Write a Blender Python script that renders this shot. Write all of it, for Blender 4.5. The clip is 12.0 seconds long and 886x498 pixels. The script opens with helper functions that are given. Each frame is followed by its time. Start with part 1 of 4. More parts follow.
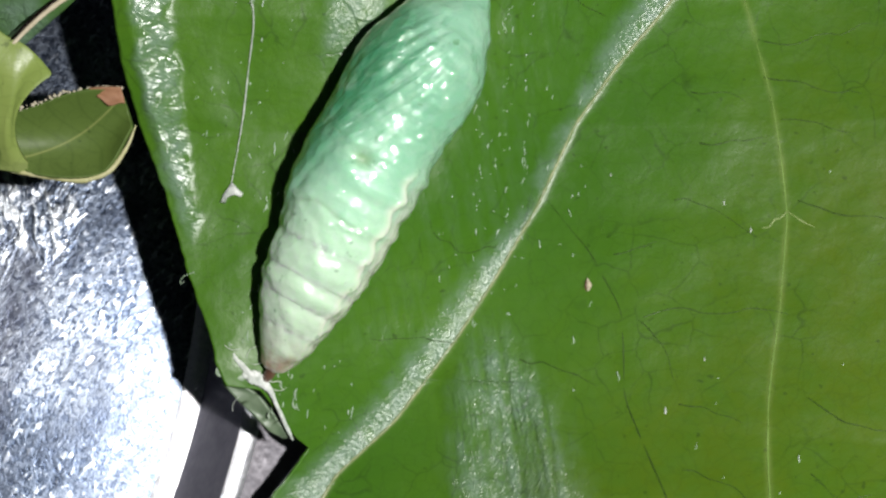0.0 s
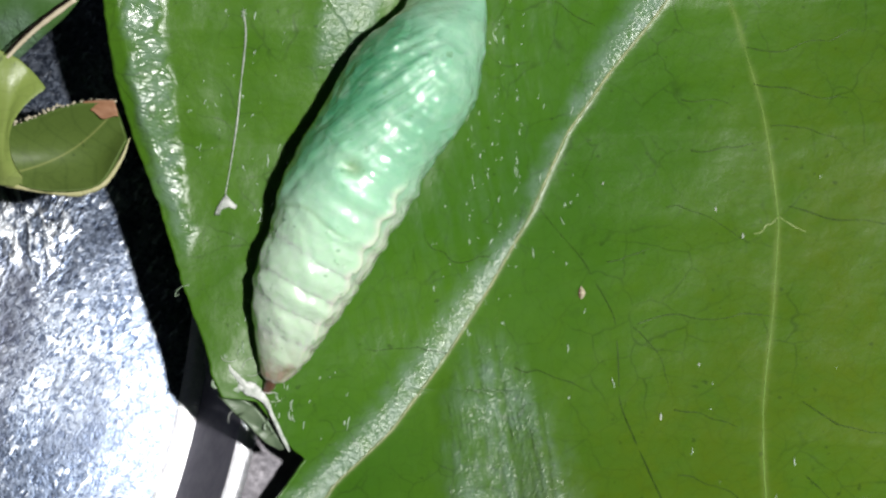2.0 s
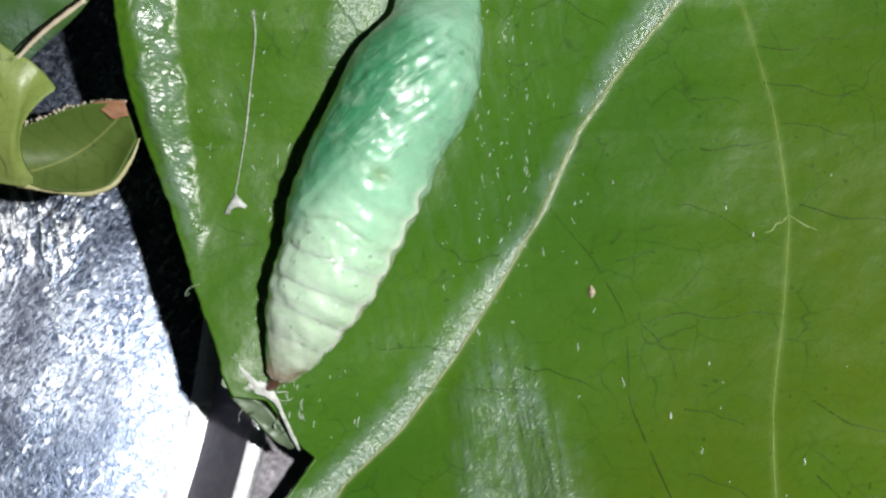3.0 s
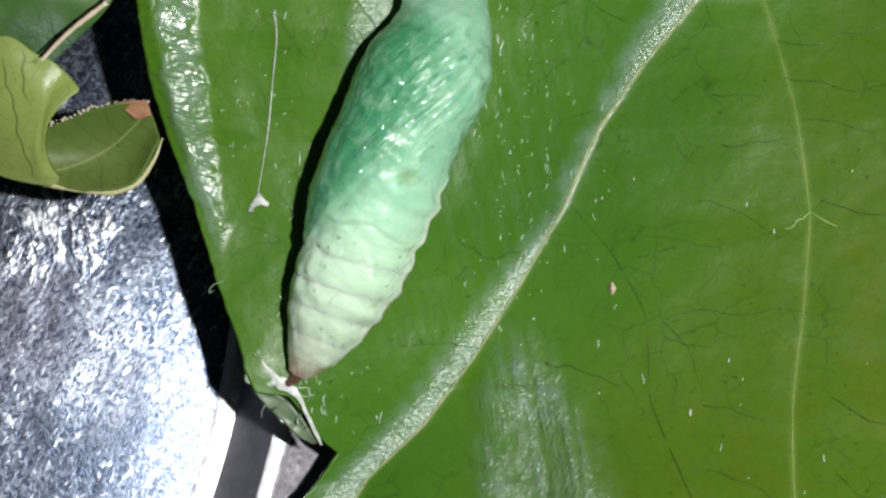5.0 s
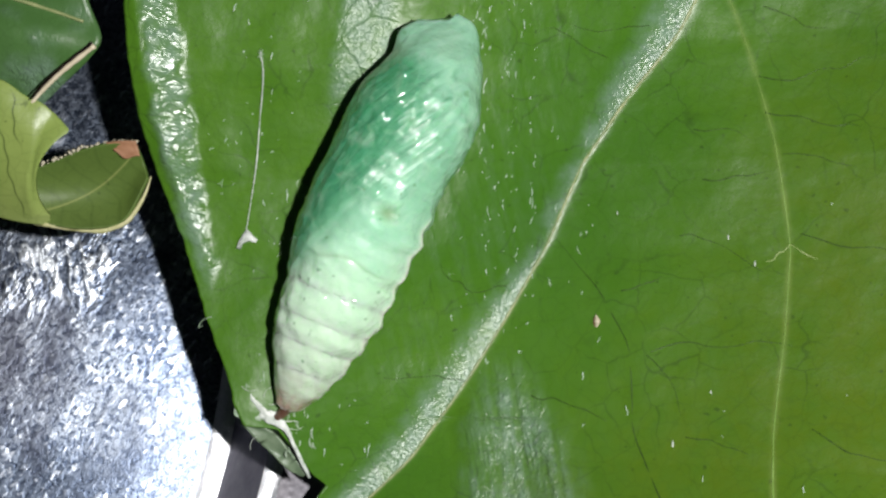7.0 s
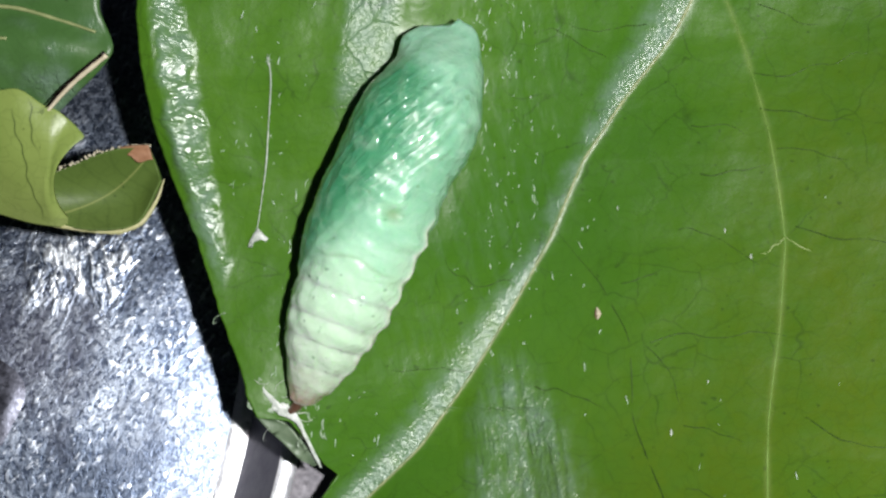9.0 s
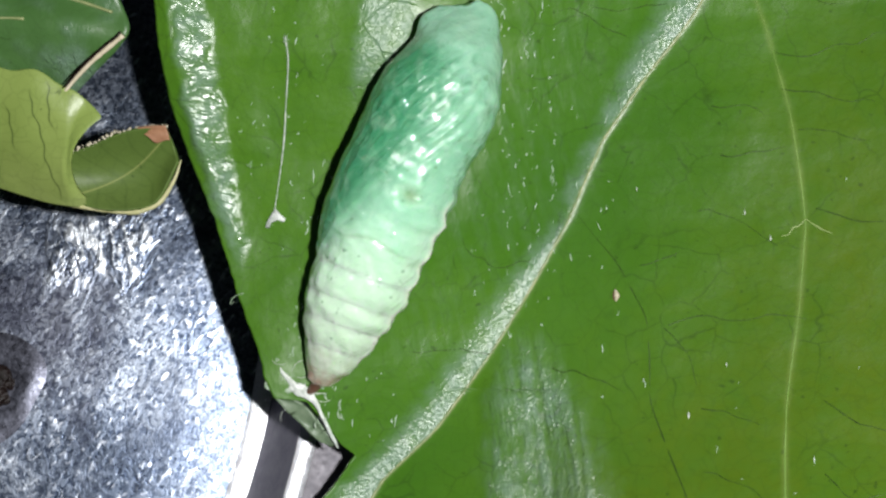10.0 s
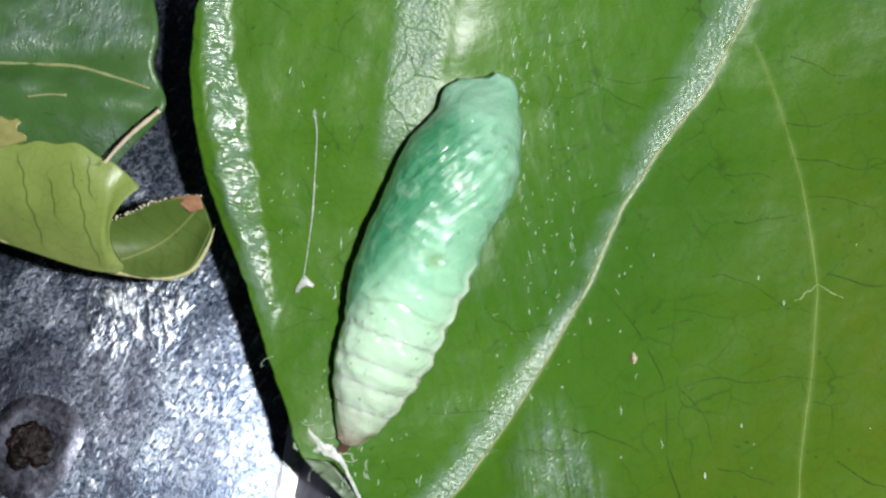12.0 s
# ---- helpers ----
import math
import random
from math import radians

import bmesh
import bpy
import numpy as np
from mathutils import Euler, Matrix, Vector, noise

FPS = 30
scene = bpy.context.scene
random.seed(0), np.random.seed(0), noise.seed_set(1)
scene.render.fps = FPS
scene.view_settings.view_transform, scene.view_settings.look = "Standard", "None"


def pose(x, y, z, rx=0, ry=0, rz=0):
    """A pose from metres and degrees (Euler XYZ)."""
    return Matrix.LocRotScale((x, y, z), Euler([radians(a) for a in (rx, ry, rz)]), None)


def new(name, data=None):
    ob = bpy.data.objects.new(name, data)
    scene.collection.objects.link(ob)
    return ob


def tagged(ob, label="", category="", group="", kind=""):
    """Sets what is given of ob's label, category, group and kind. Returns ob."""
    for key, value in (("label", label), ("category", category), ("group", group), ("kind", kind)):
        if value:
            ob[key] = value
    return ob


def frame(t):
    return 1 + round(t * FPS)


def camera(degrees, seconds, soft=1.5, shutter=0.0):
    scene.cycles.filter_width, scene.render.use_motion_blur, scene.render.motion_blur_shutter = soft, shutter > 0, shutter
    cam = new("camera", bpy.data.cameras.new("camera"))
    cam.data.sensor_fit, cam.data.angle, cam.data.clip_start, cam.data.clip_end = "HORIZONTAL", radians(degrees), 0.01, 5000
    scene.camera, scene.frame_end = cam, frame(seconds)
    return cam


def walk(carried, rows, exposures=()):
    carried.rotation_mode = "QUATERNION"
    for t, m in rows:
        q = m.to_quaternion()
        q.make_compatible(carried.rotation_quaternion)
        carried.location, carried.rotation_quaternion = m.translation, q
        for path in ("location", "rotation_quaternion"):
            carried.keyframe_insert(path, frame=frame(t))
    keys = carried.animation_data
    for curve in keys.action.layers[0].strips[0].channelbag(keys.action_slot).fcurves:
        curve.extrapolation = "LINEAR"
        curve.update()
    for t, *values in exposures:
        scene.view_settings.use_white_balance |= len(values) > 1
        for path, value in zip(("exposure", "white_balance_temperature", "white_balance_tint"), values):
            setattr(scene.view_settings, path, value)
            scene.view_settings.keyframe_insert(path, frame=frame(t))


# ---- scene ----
MM = 0.001

# ---- camera and its way ----
cam = camera(36.0, 12.0, soft=2.5)
PATH = [
    (0, -0.00813, 0.00028, 0.09912, -0.90, -5.46, 0.01),
    (0.5, -0.00834, -0.00010, 0.09836, -0.98, -5.61, -0.02),
    (1, -0.00841, -0.00040, 0.09903, -0.54, -5.54, -0.41),
    (1.5, -0.00836, -0.00062, 0.09889, -0.29, -5.53, -0.26),
    (2, -0.00820, -0.00076, 0.09950, 0.18, -5.74, -0.72),
    (2.5, -0.00795, -0.00085, 0.09958, 0.14, -5.37, -0.74),
    (3, -0.00760, -0.00087, 0.09962, 0.21, -4.98, -0.81),
    (3.2, -0.00743, -0.00087, 0.09983, 0.15, -4.47, -0.57),
    (4.8, -0.00574, -0.00059, 0.09986, -0.31, -2.78, -0.68),
    (5, -0.00549, -0.00053, 0.10047, -0.12, -2.87, -0.93),
    (5.5, -0.00484, -0.00038, 0.10098, 0.36, -2.85, -1.05),
    (6, -0.00416, -0.00020, 0.10157, 0.62, -2.52, -1.06),
    (6.5, -0.00346, -0.00001, 0.10198, 0.67, -2.13, -1.33),
    (7, -0.00275, 0.00018, 0.10209, 0.91, -1.89, -1.27),
    (7.2, -0.00246, 0.00025, 0.10147, 0.24, -1.42, -1.12),
    (8.8, -0.00025, 0.00077, 0.10562, 0.74, -0.49, -1.95),
    (9, 0.00000, 0.00082, 0.10536, 0.34, -0.14, -1.93),
    (9.5, 0.00062, 0.00092, 0.10508, -0.21, 0.75, -1.55),
    (10, 0.00118, 0.00099, 0.10502, -0.57, 1.24, -1.76),
    (10.5, 0.00168, 0.00101, 0.10616, 0.06, 1.90, -1.82),
    (11, 0.00211, 0.00097, 0.10709, 0.72, 2.49, -1.80),
    (11.5, 0.00246, 0.00088, 0.10835, 1.44, 2.82, -1.75),
    (12, 0.00273, 0.00072, 0.10868, 2.27, 2.98, -1.83),
]
walk(cam, [(t, pose(x, y, z, rx, ry, rz)) for t, x, y, z, rx, ry, rz in PATH], [(0, 0.0, 6500, 10), (7, 0.03, 6450, 10), (9, 0.08, 6400, 10), (12, 0.17, 6300, 9)])

# ---- light: a small torch beside the camera, in a dark room ----
world = bpy.data.worlds.new("night_room")
scene.world = world
world.use_nodes = True
world.node_tree.nodes["Background"].inputs["Color"].default_value = (0.75, 0.85, 1.0, 1)
world.node_tree.nodes["Background"].inputs["Strength"].default_value = 0.019
torch = bpy.data.lights.new("torch", "POINT")
torch.energy = 0.6
torch.color = (1.0, 0.985, 0.95)
torch.shadow_soft_size = 0.0016
torch_ob = new("torch", torch)
torch_ob.location = (0.0145, 0.002, 0.104)


# ---- materials ----
def nodes_of(name):
    m = bpy.data.materials.new(name)
    m.use_nodes = True
    t = m.node_tree
    return m, t, t.nodes["Principled BSDF"]


def node(t, kind, ins=None, **props):
    n = t.nodes.new(kind)
    for k, v in props.items():
        if k == "operation":
            n.operation = v
        elif k == "data_type":
            n.data_type = v
        elif k == "blend_type":
            n.blend_type = v
        elif k == "attribute_name":
            n.attribute_name = v
        elif k == "noise_dimensions":
            n.noise_dimensions = v
        elif k == "feature":
            n.feature = v
    for k, v in (ins or {}).items():
        if isinstance(v, bpy.types.NodeSocket):
            t.links.new(v, n.inputs[k])
        else:
            n.inputs[k].default_value = v
    return n


def coords(t, scale=(1, 1, 1), turn=0.0):
    """Object coordinates, turned about z and then scaled, so that a small scale draws a texture out along a turned direction."""
    c = node(t, "ShaderNodeTexCoord").outputs["Object"]
    if turn:
        c = node(t, "ShaderNodeMapping", {"Vector": c, "Rotation": (0, 0, radians(turn))}).outputs[0]
    return node(t, "ShaderNodeMapping", {"Vector": c, "Scale": scale}).outputs[0]


def noise_tex(t, vec, scale, detail=4.0, rough=0.55, distortion=0.0):
    return node(t, "ShaderNodeTexNoise", {"Vector": vec, "Scale": scale, "Detail": detail, "Roughness": rough, "Distortion": distortion}).outputs["Fac"]


def ramp(t, fac, stops):
    n = t.nodes.new("ShaderNodeValToRGB")
    e = n.color_ramp.elements
    while len(e) < len(stops):
        e.new(0.5)
    for k, (p, c) in zip(e, stops):
        k.position = p
        k.color = (*c, 1) if len(c) == 3 else c
    t.links.new(fac, n.inputs["Fac"])
    return n.outputs["Color"]


def span(t, v, a, b, c=0.0, d=1.0):
    return node(t, "ShaderNodeMapRange", {"Value": v, "From Min": a, "From Max": b, "To Min": c, "To Max": d}).outputs[0]


def calc(t, op, a, b=0.0):
    return node(t, "ShaderNodeMath", {0: a, 1: b}, operation=op).outputs[0]


def mix(t, fac, a, b, blend="MIX"):
    n = node(t, "ShaderNodeMix", {0: fac}, data_type="RGBA", blend_type=blend)
    for k, v in ((6, a), (7, b)):
        if isinstance(v, bpy.types.NodeSocket):
            t.links.new(v, n.inputs[k])
        else:
            n.inputs[k].default_value = (*v, 1)
    return n.outputs[2]


def attr(t, name):
    return node(t, "ShaderNodeAttribute", attribute_name=name).outputs["Fac"]


def bump(t, height, strength, distance, under=None):
    ins = {"Height": height, "Strength": strength, "Distance": distance}
    if under is not None:
        ins["Normal"] = under
    return node(t, "ShaderNodeBump", ins).outputs[0]


def wire(t, bsdf, **kw):
    for k, v in kw.items():
        s = bsdf.inputs[k.replace("_", " ")]
        if isinstance(v, bpy.types.NodeSocket):
            t.links.new(v, s)
        else:
            s.default_value = v


def leaf_material(name, deep, mid, light, gloss=0.36, shine=0.45, vein_tint=(0.34, 0.40, 0.14), dark_vein=(0.016, 0.036, 0.006), net=0.5, ripe=(0.069, 0.116, 0.005), sheen_tint=(0.36, 0.45, 0.48)):
    """Waxy leaf blade. The mesh carries 'rib' (pale veins), 'crease' (fine dark veins), 'ripe' (yellower blade),
    'young' (lighter blade) and four kinds of
    relief: 'grain' (fine pores), 'ladder' (cross wrinkles), 'streak' (lengthwise scratches) and 'crackle' (a net of
    cells). All four also tint a pale highlight into the colour."""
    m, t, b = nodes_of(name)
    v = coords(t)
    big = noise_tex(t, v, 45.0, 3.0)
    small = noise_tex(t, v, 700.0, 6.0, 0.65)
    cloud = noise_tex(t, v, 190.0, 4.0, 0.6, 0.4)
    base = ramp(t, big, [(0.3, deep), (0.52, mid), (0.74, light)])
    base = mix(t, calc(t, "MULTIPLY", attr(t, "ripe"), span(t, big, 0.3, 0.7, 0.7, 1.0)), base, ripe)
    # lighter green towards the left lobe
    base = mix(t, calc(t, "MULTIPLY", attr(t, "young"), 0.55), base, light)
    base = mix(t, span(t, cloud, 0.35, 0.65, 0.0, 0.40), base, deep)
    base = mix(t, span(t, small, 0.35, 0.7, 0.0, 0.30), base, deep)
    shift = node(t, "ShaderNodeVectorMath", {0: node(t, "ShaderNodeTexNoise", {"Vector": v, "Scale": 500.0}).outputs["Color"], 1: (0.0016, 0.0016, 0.0)}, operation="MULTIPLY").outputs[0]
    bent = node(t, "ShaderNodeVectorMath", {0: v, 1: shift}, operation="ADD").outputs[0]
    cells = node(t, "ShaderNodeTexVoronoi", {"Vector": bent, "Scale": 300.0}, feature="DISTANCE_TO_EDGE").outputs["Distance"]
    mesh = node(t, "ShaderNodeTexVoronoi", {"Vector": bent, "Scale": 900.0}, feature="DISTANCE_TO_EDGE").outputs["Distance"]
    web = calc(t, "MULTIPLY", span(t, cells, 0.0, 0.022, net, 0.0), span(t, cloud, 0.42, 0.6))
    base = mix(t, web, base, dark_vein)
    base = mix(t, span(t, mesh, 0.0, 0.05, 0.16, 0.0), base, dark_vein)
    specks = noise_tex(t, v, 1500.0, 2.0, 0.5)
    base = mix(t, span(t, specks, 0.70, 0.75, 0.0, 0.5), base, dark_vein)
    base = mix(t, attr(t, "crease"), base, dark_vein)
    base = mix(t, attr(t, "rib"), base, vein_tint)
    pores = noise_tex(t, v, 3000.0, 2.0, 0.6)
    rungs = noise_tex(t, coords(t, (0.45, 1.0, 1.0), 16), 1350.0, 2.0, 0.55, 0.5)
    folds = noise_tex(t, coords(t, (0.5, 1.0, 1.0), 24), 420.0, 1.0, 0.5, 1.2)
    fold_lines = span(t, calc(t, "ABSOLUTE", calc(t, "SUBTRACT", folds, 0.5)), 0.0, 0.05, 1.0, 0.0)
    strokes = noise_tex(t, coords(t, (1.0, 0.4, 1.0), 6), 1700.0, 3.0, 0.65, 0.8)
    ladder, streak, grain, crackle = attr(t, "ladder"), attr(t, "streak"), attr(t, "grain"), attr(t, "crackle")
    sheen_mask = calc(t, "MINIMUM", calc(t, "ADD", calc(t, "ADD", ladder, streak), calc(t, "ADD", grain, crackle)), 1.0)
    # pale torch sheen mixed into the base colour on the relief strips
    base = mix(t, calc(t, "MULTIPLY", sheen_mask, span(t, small, 0.35, 0.65, 0.10, 0.32)), base, sheen_tint)
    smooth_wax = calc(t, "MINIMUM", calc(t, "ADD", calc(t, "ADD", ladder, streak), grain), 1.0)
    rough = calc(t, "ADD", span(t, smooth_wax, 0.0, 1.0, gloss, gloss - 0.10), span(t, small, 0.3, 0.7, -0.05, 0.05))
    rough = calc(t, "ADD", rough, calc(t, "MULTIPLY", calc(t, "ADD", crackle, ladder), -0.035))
    n = bump(t, small, 0.5, 0.00010)
    n = bump(t, cells, 0.15, 0.00006, n)
    n = bump(t, pores, 0.3, 0.00003, n)
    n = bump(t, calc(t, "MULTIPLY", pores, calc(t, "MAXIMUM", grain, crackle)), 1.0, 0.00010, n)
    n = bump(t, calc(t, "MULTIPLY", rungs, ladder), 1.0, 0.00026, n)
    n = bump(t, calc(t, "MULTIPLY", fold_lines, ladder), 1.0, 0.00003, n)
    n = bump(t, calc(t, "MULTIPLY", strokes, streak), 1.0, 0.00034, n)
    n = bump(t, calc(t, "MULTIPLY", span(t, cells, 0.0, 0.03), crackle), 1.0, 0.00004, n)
    wire(t, b, Base_Color=base, Roughness=rough, Normal=n, Specular_IOR_Level=shine)
    return m


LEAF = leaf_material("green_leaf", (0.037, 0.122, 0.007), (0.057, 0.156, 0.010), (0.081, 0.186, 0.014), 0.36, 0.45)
CURL = leaf_material("yellow_green_leaf", (0.15, 0.215, 0.042), (0.26, 0.325, 0.095), (0.40, 0.455, 0.20), 0.38, 0.45, net=0.06)
INNER = leaf_material("olive_leaf", (0.068, 0.115, 0.022), (0.092, 0.142, 0.030), (0.12, 0.16, 0.045), 0.5, 0.3, (0.25, 0.28, 0.09), net=0.2)
BACK = leaf_material("dark_green_leaf", (0.038, 0.098, 0.021), (0.056, 0.130, 0.034), (0.080, 0.165, 0.052), 0.40, 0.5, (0.30, 0.36, 0.12), net=0.2)


def plain_material(name, a, b_, scale, rough, depth=0.00006, metal=0.0, spec=0.5):
    m, t, b = nodes_of(name)
    v = coords(t)
    n = noise_tex(t, v, scale, 6.0, 0.65)
    fine = noise_tex(t, v, scale * 5, 3.0)
    wire(t, b, Base_Color=mix(t, span(t, n, 0.3, 0.7), a, b_), Roughness=span(t, fine, 0.3, 0.7, rough - 0.1, rough + 0.1))
    wire(t, b, Metallic=metal, Specular_IOR_Level=spec, Normal=bump(t, n, 0.6, depth))
    return m


RIB = plain_material("midrib_skin", (0.10, 0.15, 0.035), (0.27, 0.30, 0.12), 600, 0.42)
FAINT = plain_material("side_vein_skin", (0.11, 0.22, 0.03), (0.19, 0.29, 0.07), 500, 0.45)
DARK = plain_material("dark_vein_skin", (0.014, 0.034, 0.003), (0.034, 0.075, 0.006), 400, 0.5)
WOOD = plain_material("yellow_splinter", (0.17, 0.21, 0.08), (0.30, 0.33, 0.15), 900, 0.5)
SCAR = plain_material("pale_scar", (0.20, 0.29, 0.07), (0.36, 0.42, 0.20), 900, 0.5)
RIM = plain_material("leaf_rim", (0.34, 0.34, 0.13), (0.56, 0.53, 0.32), 500, 0.45)
STALK = plain_material("cut_stalk", (0.42, 0.36, 0.24), (0.62, 0.55, 0.42), 900, 0.6)
CHEWED = plain_material("dry_chewed_edge", (0.34, 0.30, 0.20), (0.66, 0.61, 0.50), 1600, 0.7)
BROWN = plain_material("dry_brown_leaf", (0.22, 0.10, 0.05), (0.34, 0.18, 0.10), 1100, 0.6)
DRY = plain_material("dry_yellow_leaf", (0.20, 0.20, 0.06), (0.30, 0.29, 0.10), 900, 0.5)
CREMASTER = plain_material("red_brown_hook", (0.09, 0.042, 0.027), (0.20, 0.105, 0.07), 1500, 0.4)
SILK = plain_material("white_silk", (0.26, 0.31, 0.26), (0.80, 0.82, 0.79), 1500, 0.45, 0.00012)
FLECK = plain_material("silk_and_glint_white", (0.22, 0.32, 0.22), (0.66, 0.74, 0.70), 2600, 0.25, 0.0001, 0.0, 0.8)
DRIED = plain_material("thin_silk", (0.14, 0.23, 0.12), (0.42, 0.50, 0.40), 2200, 0.4, 0.00012)
FRASS = plain_material("dark_residue", (0.003, 0.002, 0.002), (0.014, 0.006, 0.005), 620, 0.30, 0.0007, 0.0, 0.22)
SLIVER = plain_material("pale_leaf_edge", (0.085, 0.14, 0.075), (0.17, 0.225, 0.145), 1100, 0.4)
TABLE = plain_material("dark_table", (0.02, 0.019, 0.018), (0.035, 0.033, 0.03), 60, 0.6, 0.0002)


def steel_material():
    """Worn steel: fine crumbled scratches, dull blue-grey smears and brighter rubbed patches."""
    m, t, b = nodes_of("scratched_steel")
    v = coords(t)
    worn = noise_tex(t, v, 2000.0, 3.0, 0.62, 0.8)
    streak = noise_tex(t, coords(t, (1.0, 0.5, 1.0), 36), 1900.0, 2.0, 0.6, 0.5)
    cloud = noise_tex(t, v, 260.0, 3.0, 0.55)
    blot = noise_tex(t, v, 110.0, 4.0, 0.6, 0.8)
    smear = noise_tex(t, coords(t, (1.0, 0.55, 1.0), 30), 210.0, 5.0, 0.65, 0.5)
    base = ramp(t, blot, [(0.32, (0.09, 0.112, 0.155)), (0.50, (0.19, 0.222, 0.285)), (0.68, (0.37, 0.41, 0.48))])
    base = mix(t, span(t, worn, 0.40, 0.55, 0.86, 0.0), base, (0.030, 0.044, 0.080))
    base = mix(t, span(t, smear, 0.36, 0.58, 0.75, 0.0), base, (0.045, 0.055, 0.080))
    off = node(t, "ShaderNodeVectorMath", {0: v, 1: (-0.0205, 0.0080, 0.0)}, operation="DISTANCE").outputs["Value"]
    stain = span(t, calc(t, "ADD", off, span(t, smear, 0.3, 0.7, -0.004, 0.004)), 0.0110, 0.0030)
    base = mix(t, calc(t, "MULTIPLY", stain, 0.55), base, (0.05, 0.047, 0.065))
    rough = calc(t, "ADD", span(t, worn, 0.3, 0.7, 0.27, 0.39), span(t, blot, 0.3, 0.7, -0.03, 0.07))
    nick = calc(t, "MULTIPLY", span(t, streak, 0.57, 0.66), span(t, smear, 0.40, 0.58))
    dashes = noise_tex(t, coords(t, (1.0, 0.42, 1.0), 48), 1500.0, 0.0, 0.5)
    nick = calc(t, "MAXIMUM", nick, calc(t, "MULTIPLY", span(t, dashes, 0.76, 0.81), 0.8))
    base = mix(t, calc(t, "MULTIPLY", nick, span(t, stain, 0.0, 1.0, 1.0, 0.25)), base, (0.58, 0.62, 0.70))
    spot = node(t, "ShaderNodeVectorMath", {0: v, 1: (-0.0134, 0.0150, 0.0)}, operation="DISTANCE").outputs["Value"]
    scuff = span(t, calc(t, "ADD", spot, span(t, smear, 0.3, 0.7, 0.003, -0.003)), 0.0050, 0.0020)
    cuts = noise_tex(t, coords(t, (1.0, 0.4, 1.0), -14), 1150.0, 2.0, 0.55, 0.4)
    base = mix(t, calc(t, "MULTIPLY", scuff, span(t, cuts, 0.50, 0.60)), base, (0.72, 0.76, 0.82))
    n = bump(t, cloud, 0.6, 0.00006)
    n = bump(t, calc(t, "MULTIPLY", cuts, scuff), 1.0, 0.00016, n)
    n = bump(t, worn, 1.0, 0.00003, n)
    n = bump(t, streak, 0.8, 0.00003, n)
    wire(t, b, Base_Color=base, Metallic=1.0, Roughness=rough, Normal=n)
    return m


STEEL = steel_material()
BRIGHT = plain_material("polished_steel", (0.68, 0.70, 0.76), (0.88, 0.89, 0.93), 1400, 0.36, 0.00012, 1.0)
SMEAR = plain_material("smeared_steel", (0.02, 0.02, 0.026), (0.13, 0.135, 0.17), 420, 0.36, 0.00012, 1.0)
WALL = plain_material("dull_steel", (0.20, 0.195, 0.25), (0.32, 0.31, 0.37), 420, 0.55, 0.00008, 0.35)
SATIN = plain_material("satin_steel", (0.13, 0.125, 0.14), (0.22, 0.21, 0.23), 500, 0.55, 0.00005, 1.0)


